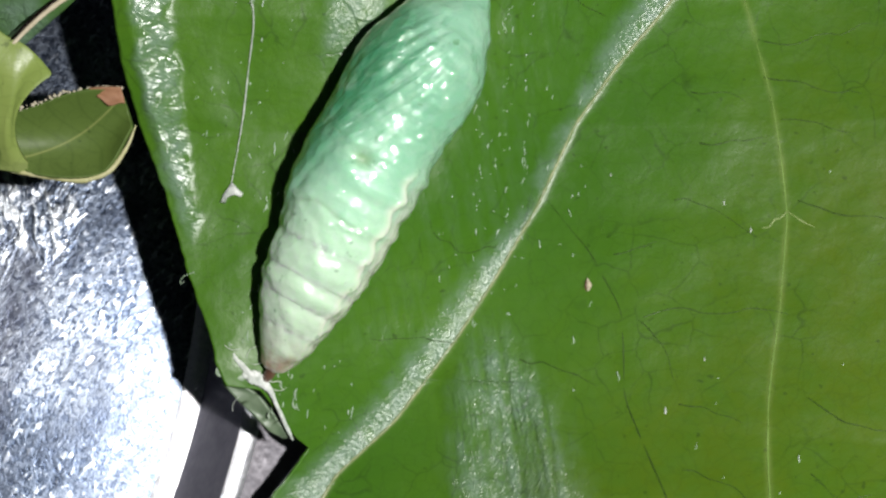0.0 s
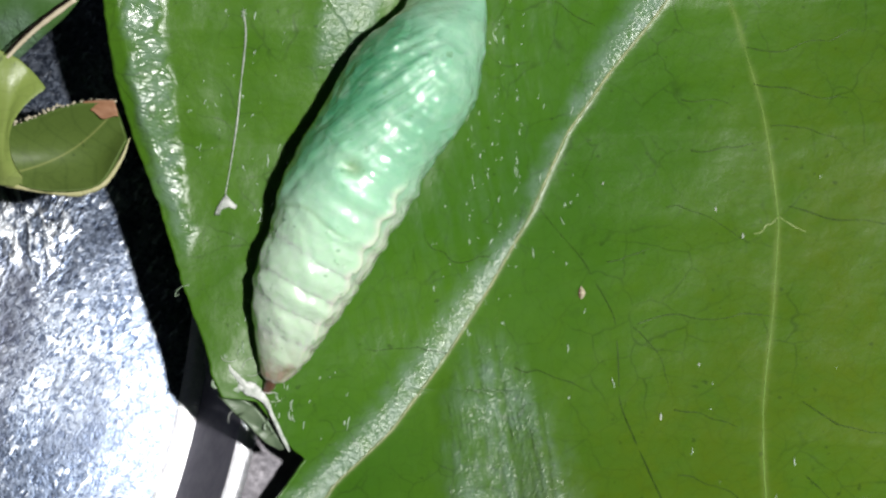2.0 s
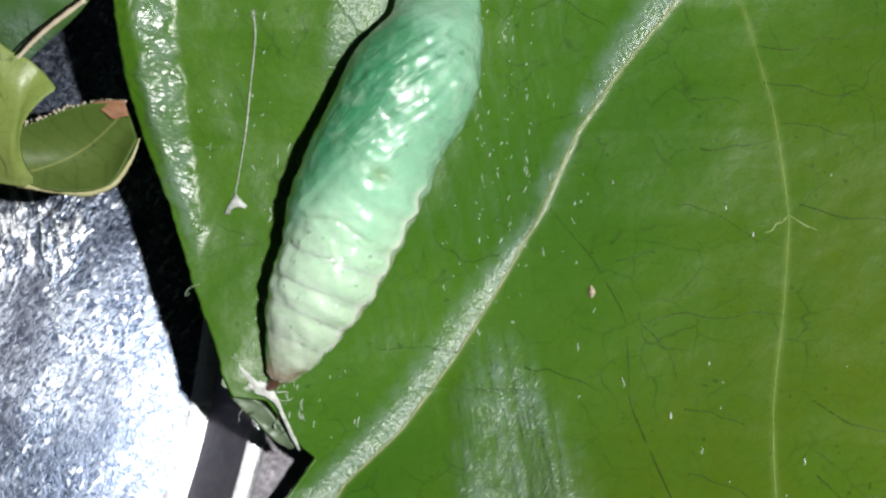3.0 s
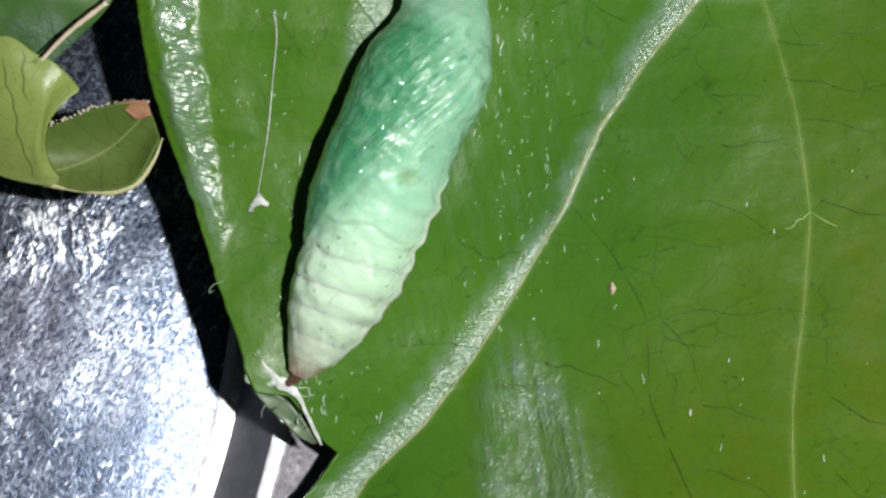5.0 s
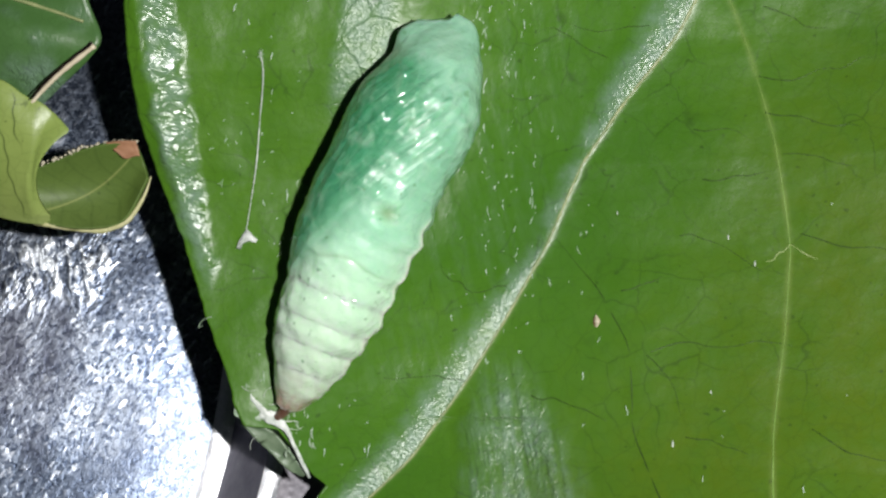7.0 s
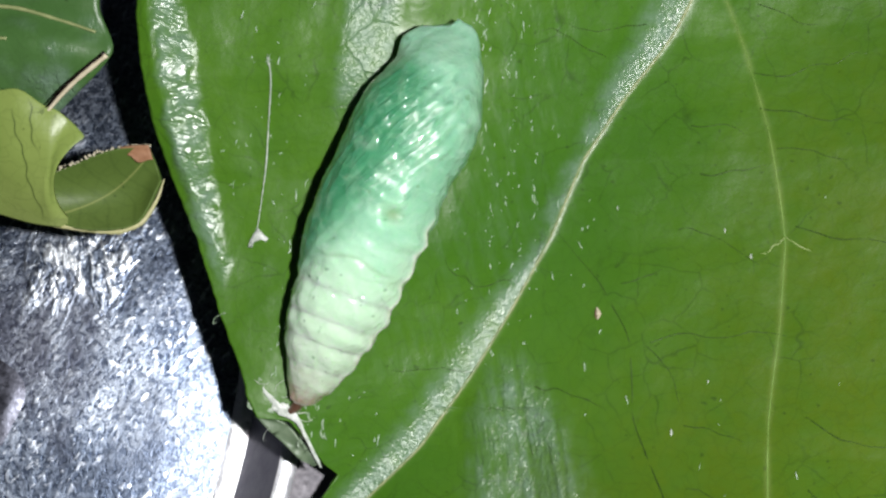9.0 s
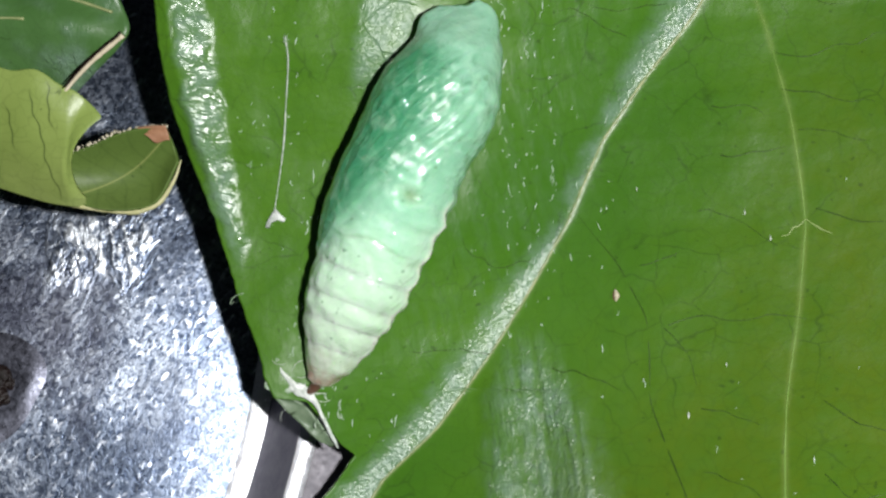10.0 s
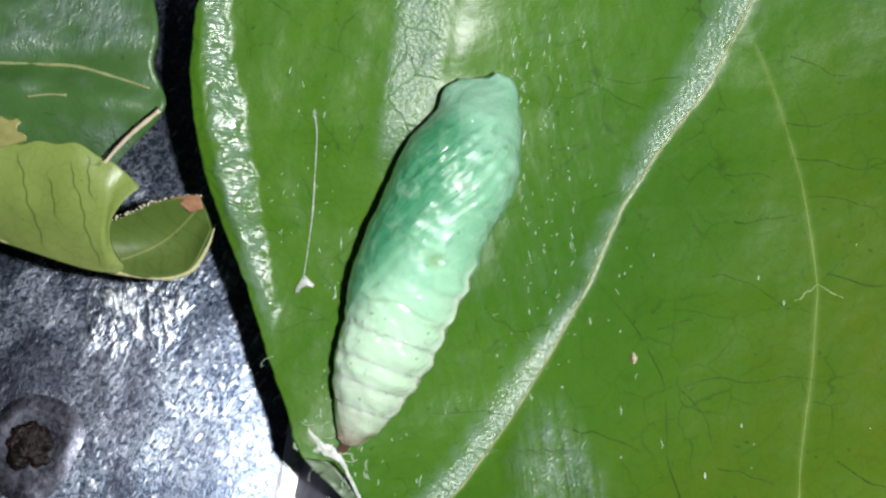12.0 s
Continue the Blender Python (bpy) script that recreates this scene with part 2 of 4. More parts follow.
def pupa_material():
    """Soft wet skin of a fresh pupa: milky on the abdomen, mint towards the head, deeper green and finely lined on the wing case."""
    m, t, b = nodes_of("pupa_skin")
    v = coords(t)
    mott = noise_tex(t, v, 420.0, 5.0, 0.6)
    fine = noise_tex(t, v, 2400.0, 3.0, 0.6)
    along = calc(t, "ADD", attr(t, "along"), span(t, mott, 0.3, 0.7, -0.05, 0.05))
    wing = attr(t, "wing")
    lined = attr(t, "lined")
    skin = ramp(t, along, [(0.0, (0.42, 0.31, 0.24)), (0.05, (0.58, 0.66, 0.52)), (0.12, (0.60, 0.75, 0.585)), (0.32, (0.525, 0.745, 0.555)),
                           (0.48, (0.36, 0.64, 0.46)), (0.66, (0.23, 0.49, 0.33)), (0.95, (0.26, 0.49, 0.35))])
    skin = mix(t, calc(t, "MULTIPLY", wing, 0.92), skin, (0.040, 0.250, 0.115))
    lines = noise_tex(t, coords(t, (1.0, 0.05, 1.0), 33), 1800.0, 2.0, 0.6, 0.10)
    skin = mix(t, calc(t, "MULTIPLY", lined, span(t, lines, 0.54, 0.64, 0.0, 0.45)), skin, (0.03, 0.20, 0.10))
    skin = mix(t, calc(t, "MULTIPLY", lined, span(t, lines, 0.46, 0.34, 0.0, 0.12)), skin, (0.40, 0.66, 0.48))
    skin = mix(t, attr(t, "pale"), skin, (0.72, 0.73, 0.62))
    skin = mix(t, attr(t, "fold"), skin, (0.20, 0.34, 0.13))
    dots = noise_tex(t, v, 1300.0, 1.0)
    skin = mix(t, span(t, dots, 0.70, 0.76, 0.0, 0.6), skin, (0.12, 0.28, 0.14))
    milk = noise_tex(t, v, 700.0, 4.0, 0.6, 0.8)
    skin = mix(t, span(t, milk, 0.46, 0.72, 0.0, 0.20), skin, (0.68, 0.82, 0.68))
    skin = mix(t, span(t, milk, 0.44, 0.28, 0.0, 0.10), skin, (0.18, 0.42, 0.24))
    wet = noise_tex(t, coords(t, (1.0, 0.5, 1.0), 32), 760.0, 3.0, 0.6, 0.9)
    drops = noise_tex(t, v, 1150.0, 2.0, 0.55, 0.6)
    n = bump(t, mott, 0.4, 0.00016)
    n = bump(t, calc(t, "MULTIPLY", lines, lined), 1.0, 0.00016, n)
    coat = bump(t, calc(t, "MULTIPLY", wet, span(t, lined, 0.0, 1.0, 1.0, 0.35)), 1.0, 0.00028, n)
    coat = bump(t, calc(t, "MULTIPLY", lines, lined), 1.0, 0.00026, coat)
    coat = bump(t, drops, 0.9, 0.00022, coat)
    n = bump(t, wet, 0.35, 0.00012, n)
    n = bump(t, fine, 0.35, 0.00005, n)
    wire(t, b, Base_Color=skin, Roughness=span(t, mott, 0.3, 0.7, 0.34, 0.48), Normal=n, Specular_IOR_Level=0.35)
    wire(t, b, Subsurface_Weight=0.9, Subsurface_Radius=(0.75, 1.0, 0.7), Subsurface_Scale=0.0007)
    wire(t, b, Coat_Weight=1.0, Coat_IOR=1.6, Coat_Roughness=0.08, Coat_Normal=coat)
    return m


PUPA = pupa_material()


# ---- mesh helpers (all lengths in millimetres) ----
def put_mesh(name, verts, faces, material, parent=None, label="", smooth=True, attrs=None, kind=""):
    me = bpy.data.meshes.new(name)
    me.from_pydata([tuple(np.asarray(v) * MM) for v in verts], [], faces)
    me.materials.append(material)
    if smooth:
        me.polygons.foreach_set("use_smooth", [True] * len(me.polygons))
    for key, values in (attrs or {}).items():
        me.attributes.new(key, "FLOAT", "POINT").data.foreach_set("value", np.asarray(values, np.float32))
    me.update()
    ob = new(name, me)
    if parent is not None:
        ob.parent = parent
    return tagged(ob, label=label, kind=kind)


def part(name, bm, material, parent, label=""):
    me = bpy.data.meshes.new(name)
    bm.to_mesh(me)
    bm.free()
    me.materials.append(material)
    me.polygons.foreach_set("use_smooth", [True] * len(me.polygons))
    ob = new(name, me)
    ob.parent = parent
    return tagged(ob, label=label)


def thing(name, x, y, z, label, category, group="", rz=0.0):
    ob = new(name)
    ob.empty_display_size = 0.003
    ob.matrix_basis = pose(x * MM, y * MM, z * MM, 0, 0, rz)
    return tagged(ob, label, category, group)


def curve_points(ctrl, n):
    """A smooth line through control points (Catmull-Rom)."""
    c = np.asarray(ctrl, float)
    c = np.vstack([2 * c[0] - c[1], c, 2 * c[-1] - c[-2]])
    out = []
    for u in np.linspace(0, len(c) - 3 - 1e-9, n):
        i, f = int(u), u - int(u)
        a, b, d, e = c[i:i + 4]
        out.append(0.5 * (2 * b + (d - a) * f + (2 * a - 5 * b + 4 * d - e) * f * f + (3 * b - a - 3 * d + e) * f ** 3))
    return np.array(out)


def tube(name, ctrl, radii, material, parent=None, label="", n=40, sides=8, rough=0.0, flat=1.0, seed=1):
    """A tapered strand along control points; radii are given at even steps; flat squashes it in z."""
    rng = np.random.RandomState(seed)
    line = curve_points(ctrl, n)
    r = np.interp(np.linspace(0, 1, n), np.linspace(0, 1, len(radii)), radii)
    tan = np.gradient(line, axis=0)
    tan /= np.linalg.norm(tan, axis=1)[:, None] + 1e-9
    verts, faces = [], []
    for i in range(n):
        side = np.cross(tan[i], (0, 0, 1))
        side /= np.linalg.norm(side) + 1e-9
        up = np.cross(side, tan[i])
        k = r[i] * (1 + rough * rng.uniform(-1, 1))
        for j in range(sides):
            a = 2 * math.pi * j / sides
            verts.append(line[i] + k * (math.cos(a) * side + flat * math.sin(a) * up))
    for i in range(n - 1):
        for j in range(sides):
            k = (j + 1) % sides
            faces.append((i * sides + j, i * sides + k, (i + 1) * sides + k, (i + 1) * sides + j))
    faces.append(tuple(range(sides))[::-1])
    faces.append(tuple((n - 1) * sides + j for j in range(sides)))
    return put_mesh(name, verts, faces, material, parent, label)


def fbm(x, y, scale, octaves=4, seed=0.0):
    out = np.empty(x.shape)
    flat = out.ravel()
    for i, (a, b) in enumerate(zip(x.ravel(), y.ravel())):
        flat[i] = noise.fractal(Vector((a * scale + seed, b * scale - seed, seed)), 1.0, 2.0, octaves)
    return out


def smooth(a, b, v):
    k = np.clip((v - a) / (b - a), 0, 1)
    return k * k * (3 - 2 * k)


def sheet(name, u_n, v_n, place, thick, material, parent=None, label="", attrs=None, kind=""):
    """A blade with thickness: place(u, v) gives arrays x, y, z over the unit square."""
    u, v = np.meshgrid(np.linspace(0, 1, u_n), np.linspace(0, 1, v_n))
    x, y, z = place(u, v)
    top = np.stack([x, y, z], -1).reshape(-1, 3)
    du, dv = np.gradient(np.stack([x, y, z], -1), axis=1), np.gradient(np.stack([x, y, z], -1), axis=0)
    nrm = np.cross(du, dv).reshape(-1, 3)
    nrm /= np.linalg.norm(nrm, axis=1)[:, None] + 1e-12
    low = top - nrm * thick
    idx = np.arange(u_n * v_n).reshape(v_n, u_n)
    a, b, c, d = idx[:-1, :-1].ravel(), idx[:-1, 1:].ravel(), idx[1:, 1:].ravel(), idx[1:, :-1].ravel()
    n = u_n * v_n
    faces = np.concatenate([np.stack([a, b, c, d], 1), np.stack([d, c, b, a], 1) + n])
    ring = np.concatenate([idx[0, :], idx[1:, -1], idx[-1, -2::-1], idx[-2:0:-1, 0]])
    nxt = np.roll(ring, -1)
    faces = np.concatenate([faces, np.stack([ring, ring + n, nxt + n, nxt], 1)])
    data = {k: np.concatenate([f(x, y).ravel()] * 2) for k, f in (attrs or {}).items()}
    return put_mesh(name, np.concatenate([top, low]), faces.tolist(), material, parent, label, True, data, kind)


# ---- table and steel plate ----
TILT = Matrix.Translation((-0.0181, -0.0135, -0.0155)) @ Euler((radians(-8.3), radians(9.5), 0)).to_matrix().to_4x4()


def build_table():
    ob = put_mesh("table", [(-600, -600, -8), (600, -600, -8), (600, 600, -8), (-600, 600, -8),
                            (-600, -600, -38), (600, -600, -38), (600, 600, -38), (-600, 600, -38)],
                  [(0, 1, 2, 3), (7, 6, 5, 4), (0, 4, 5, 1), (1, 5, 6, 2), (2, 6, 7, 3), (3, 7, 4, 0)], TABLE, smooth=False)
    ob.matrix_basis = TILT
    return tagged(ob, "plain dark table top in the night shade", "table", kind="structure")


def build_plate():
    """A round steel plate: flat middle, a raised bead, a hollow, a second bead and a flange that bends down."""
    plate = new("steel_plate")
    plate.empty_display_size = 0.003
    plate.matrix_basis = TILT
    tagged(plate, "scratched stainless steel plate lying under the leaves", "plate")
    cx, cy, r0 = -68.0, 16.3, 70.3

    def ring(name, prof, label, material=STEEL, segs=420):
        verts, faces = [], []
        for i in range(segs):
            a = 2 * math.pi * i / segs
            for r, z in prof:
                verts.append((cx + r * math.cos(a), cy + r * math.sin(a), z))
        k = len(prof)
        for i in range(segs):
            j = (i + 1) % segs
            for p in range(k - 1):
                faces.append((i * k + p, i * k + p + 1, j * k + p + 1, j * k + p))
        return put_mesh(name, verts, faces, material, plate, label)

    rr = np.linspace(0.5, r0 - 1.3, 60)
    ring("plate_middle", [(r, 0.25 * math.sin(r * 0.21) * 0.3) for r in rr], "worn flat middle with fine scratches")
    bead = [(r0 - 1.3 + 1.8 * k, 0.12 * math.sin(math.pi * k) + 0.03 * k) for k in np.linspace(0, 1, 16)]
    ring("inner_bead", bead, "bright raised bead", BRIGHT)
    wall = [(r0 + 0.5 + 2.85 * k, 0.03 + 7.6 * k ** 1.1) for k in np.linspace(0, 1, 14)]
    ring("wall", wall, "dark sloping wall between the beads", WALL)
    bead2 = [(r0 + 3.3 + 1.5 * k, 7.63 + 0.16 * math.sin(math.pi * k) - 0.05 * k) for k in np.linspace(0, 1, 14)]
    ring("outer_bead", bead2, "bright outer bead", BRIGHT)
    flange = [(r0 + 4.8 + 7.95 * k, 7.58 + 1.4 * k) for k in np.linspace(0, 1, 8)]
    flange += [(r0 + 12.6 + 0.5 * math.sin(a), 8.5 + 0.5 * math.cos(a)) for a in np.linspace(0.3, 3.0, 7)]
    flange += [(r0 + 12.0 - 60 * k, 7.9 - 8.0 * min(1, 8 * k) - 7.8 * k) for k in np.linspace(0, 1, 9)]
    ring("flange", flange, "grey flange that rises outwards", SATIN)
    return plate


def build_boss():
    """A small pressed ring in the plate with dark burnt residue in it."""
    boss = new("pressed_ring")
    boss.empty_display_size = 0.003
    boss.matrix_basis = TILT @ pose(-23.2 * MM, 2.8 * MM, 0)
    tagged(boss, "dark burnt residue in a pressed ring of the plate", "dent")
    verts, faces, segs = [], [], 72
    prof = [(4.3, -0.02), (3.9, 0.03), (3.3, 0.08), (2.8, 0.08), (2.3, 0.04), (1.9, 0.03), (1.3, 0.02)]
    for i in range(segs):
        a = 2 * math.pi * i / segs
        for r, z in prof:
            verts.append((r * (1 + 0.13 * math.sin(2 * a + 0.6) + 0.05 * math.sin(5 * a)) * math.cos(a), 1.15 * r * (1 + 0.06 * math.sin(3 * a)) * math.sin(a), z * (1 + 0.5 * math.sin(3 * a + 1))))
    k = len(prof)
    for i in range(segs):
        j = (i + 1) % segs
        for p in range(k - 1):
            faces.append((j * k + p, j * k + p + 1, i * k + p + 1, i * k + p))
    put_mesh("ring_wall", verts, faces, SMEAR, boss, "smooth grey rim")
    for k, (x, y, r) in enumerate(((0.0, 0.1, 1.5), (0.9, 0.9, 0.8), (-0.8, 1.2, 0.7), (0.8, -1.1, 0.75), (-0.9, -0.9, 0.9), (1.7, 0.1, 0.45))):
        bm = bmesh.new()
        bmesh.ops.create_icosphere(bm, subdivisions=4, radius=r * MM)
        for v in bm.verts:
            d = v.co.normalized()
            f = 1.15 + 0.4 * noise.fractal(d * 1.5 + Vector((7.0 * k, 0, 0)), 1.0, 2.0, 4)
            v.co = Vector((v.co.x * f + x * MM, v.co.y * f + y * MM, v.co.z * 0.22 * f + 0.1 * MM))
        part("burnt_residue", bm, FRASS, boss, "dark reddish burnt residue")
    return boss


# ---- the main leaf ----
MARGIN = [(-34.7, -15.72), (-27.95, -14.57), (-23.26, -12.88), (-18.91, -10.93), (-17.68, -9.78), (-15.77, -8.42), (-14.71, -9.52), (-12.58, -10.93), (-11.22, -11.93), (-10.92, -14.22), (-9.35, -14.94), (-7.37, -15.36), (-2.9, -16.99), (2.6, -18.55), (7.48, -20.36), (12.12, -21.48), (16.11, -21.88), (19.93, -22.04), (24.92, -21.23), (38.33, -14.5), (52.71, 2.75), (63.25, 19.04), (67.09, 25.75)]
FAR = [(-36, 14), (-30, 33), (-20, 47), (-8, 54), (5, 58), (20, 60), (40, 60), (55, 52), (66, 35), (70, 29)]
RIBLINE = [(-34.7, -16.49), (-18.06, -6.53), (-13.94, -2.01), (-8.86, 1.98), (-3.6, 5.49), (1.7, 8.65), (7.98, 11.56), (12.71, 14.88), (17.26, 18.7), (23.92, 22.28), (67.09, 43.96)]


def along(table, y):
    t = np.array(table)
    return np.interp(y, t[:, 0], t[:, 1])


def from_rib(x, y):
    return (x - along(RIBLINE, y)) * 0.83


def band_width(y):
    return np.interp(y, [-22, -18, -14, -6, -1, 2, 9, 12, 16, 26], [1.7, 1.9, 1.9, 1.4, 0.7, 0.05, 0.05, 0.7, 1.9, 2.2])


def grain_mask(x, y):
    """The glossy strip along the left of the midrib; part of its sheen is painted."""
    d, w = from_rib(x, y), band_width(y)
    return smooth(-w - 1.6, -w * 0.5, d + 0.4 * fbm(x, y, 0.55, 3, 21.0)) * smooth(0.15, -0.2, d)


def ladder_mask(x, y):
    """The puckered strip inside the turned-up margin, paled by a painted highlight."""
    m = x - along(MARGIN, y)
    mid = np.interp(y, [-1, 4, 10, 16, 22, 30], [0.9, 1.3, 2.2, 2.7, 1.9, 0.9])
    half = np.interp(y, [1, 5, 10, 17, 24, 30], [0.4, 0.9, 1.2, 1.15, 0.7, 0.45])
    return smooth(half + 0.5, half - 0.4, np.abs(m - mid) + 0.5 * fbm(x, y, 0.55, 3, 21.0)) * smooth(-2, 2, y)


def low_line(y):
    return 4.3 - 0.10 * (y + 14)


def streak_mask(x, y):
    """Scratched strips: below the midrib's foot, and beside the pupa. Their glints are partly painted."""
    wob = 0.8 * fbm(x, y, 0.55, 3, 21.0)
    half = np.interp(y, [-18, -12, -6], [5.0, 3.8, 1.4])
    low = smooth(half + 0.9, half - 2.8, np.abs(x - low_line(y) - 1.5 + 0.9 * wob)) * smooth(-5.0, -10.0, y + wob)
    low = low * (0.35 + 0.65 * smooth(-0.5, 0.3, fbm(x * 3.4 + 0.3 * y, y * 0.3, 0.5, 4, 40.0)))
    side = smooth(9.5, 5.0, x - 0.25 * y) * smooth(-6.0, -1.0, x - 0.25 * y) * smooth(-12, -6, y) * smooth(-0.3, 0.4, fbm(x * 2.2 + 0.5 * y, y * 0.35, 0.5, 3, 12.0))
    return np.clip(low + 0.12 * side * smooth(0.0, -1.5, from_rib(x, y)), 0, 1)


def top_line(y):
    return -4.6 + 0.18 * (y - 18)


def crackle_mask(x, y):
    """A polished hollow behind the pupa's head, with its reflection partly tinted in."""
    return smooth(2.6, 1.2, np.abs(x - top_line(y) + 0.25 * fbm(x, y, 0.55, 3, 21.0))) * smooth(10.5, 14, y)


VEINS = [(12.5, -2.2, -66, 5), (18.3, 2.3, -25, 6.5), (13.9, -1.7, 4, 3.5), (15.6, -6.2, 14, 10), (15.3, -6.4, -58, 5), (17.4, -12.1, -6, 4), (26.4, 2.2, -12, 9),
         (25.4, -11.3, -14, 8), (17.0, -16.3, -8, 5), (24.7, -16.0, -18, 4), (5.6, -1.2, 172, 7), (2.3, -8.4, 178, 6.5), (7.0, -9.4, -24, 6),
         (24.5, 14.1, 8, 8), (25.6, 8.1, 6, 5), (19.7, 10.3, -8, 4), (20.1, 6.5, -4, 5), (24.7, 11.3, -8, 7), (25.0, 19.4, -28, 5), (16.7, 18.4, 164, 7), (13.5, 16.0, 176, 6)]

VEIN = [(-38.3, 19.2), (-18.67, 21.8), (-11.81, 23.0), (-4.46, 24.75), (1.19, 25.65), (4.56, 25.55), (9.59, 25.15), (12.81, 24.6), (16.18, 23.9), (19.31, 23.0), (57.06, 9)]


def leaf_height(x, y):
    """The blade is a shallow trough along its length, folded at its midrib, with a level strip beside it, a lobe that bellies out and a
    margin that turns up and then over."""
    d, w = from_rib(x, y), band_width(y)
    right = 0.5 * (d + np.sqrt(d * d + 0.12))
    k = -(d + w)
    soft = 0.15 + 0.9 * np.clip(w, 0, 1.2) ** 2
    left = 0.5 * (k + np.sqrt(k * k + soft)) - 0.1
    reach = np.interp(y, [7, 15], [12.5, 18.0])
    over = k - reach + 3
    over = 0.5 * (over + np.sqrt(over ** 2 + 2.0))
    z = -2.7 + 0.46 * right + 0.0035 * right ** 2 + 0.232 * reach * smooth(0, reach, left) + 1.5 * (1 - np.exp(-left / 2.2)) - 0.10 * over
    z = z + 0.005 * (np.clip(y, -28, 34) - 1) ** 2
    level = np.interp(y, [-18, 0, 20], [-0.06, 0.01, 0.09])
    z = z + level * np.where(d < 0, 0.5 * (-k + np.sqrt(k * k + 0.5)), (w + 0.05) * np.exp(-np.clip(d, 0, None) / 5))
    m = x - along(MARGIN, y)
    lip = np.interp(y, [-1, 4, 10, 16, 22, 30], [1.3, 2.1, 3.4, 3.9, 2.6, 1.5]) - m
    z = z + 0.36 * 0.5 * (lip + np.sqrt(lip ** 2 + 0.2)) * smooth(-2, 5, y) - 0.55 * np.clip(np.interp(y, [12, 24], [1.2, 0.6]) - m, 0, None) * smooth(0, 6, y)
    z = z - 0.05 * np.exp(-((x - along(VEIN, y)) / 1.0) ** 2)
    # the polished hollow behind the pupa's head and the flatter strip at the midrib's foot
    z = z - 0.05 * (x - top_line(y)) * smooth(3.6, 1.2, np.abs(x - top_line(y))) * smooth(10, 14, y)
    z = z + (0.16 * (y + 14) - 0.26 * (x - low_line(y))) * smooth(3.8, 0.4, np.abs(x - low_line(y) - 0.4)) * smooth(-7.5, -13, y)
    return z


def blade_z(x, y):
    x, y = np.asarray(x, float), np.asarray(y, float)
    return leaf_height(x, y) + 0.35 * fbm(x, y, 0.09, 3, 4.0) + 0.045 * fbm(x, y, 0.42, 3, 8.0)


def leaf_ribs(x, y):
    fade = np.clip(0.75 + 0.9 * fbm(0 * x, y, 0.35, 3, 31.0), 0.15, 1.0)
    return 0.22 * np.exp(-(from_rib(x, y) / 0.2) ** 2) + 0.22 * fade * np.exp(-((x - along(VEIN, y)) / 0.2) ** 2)


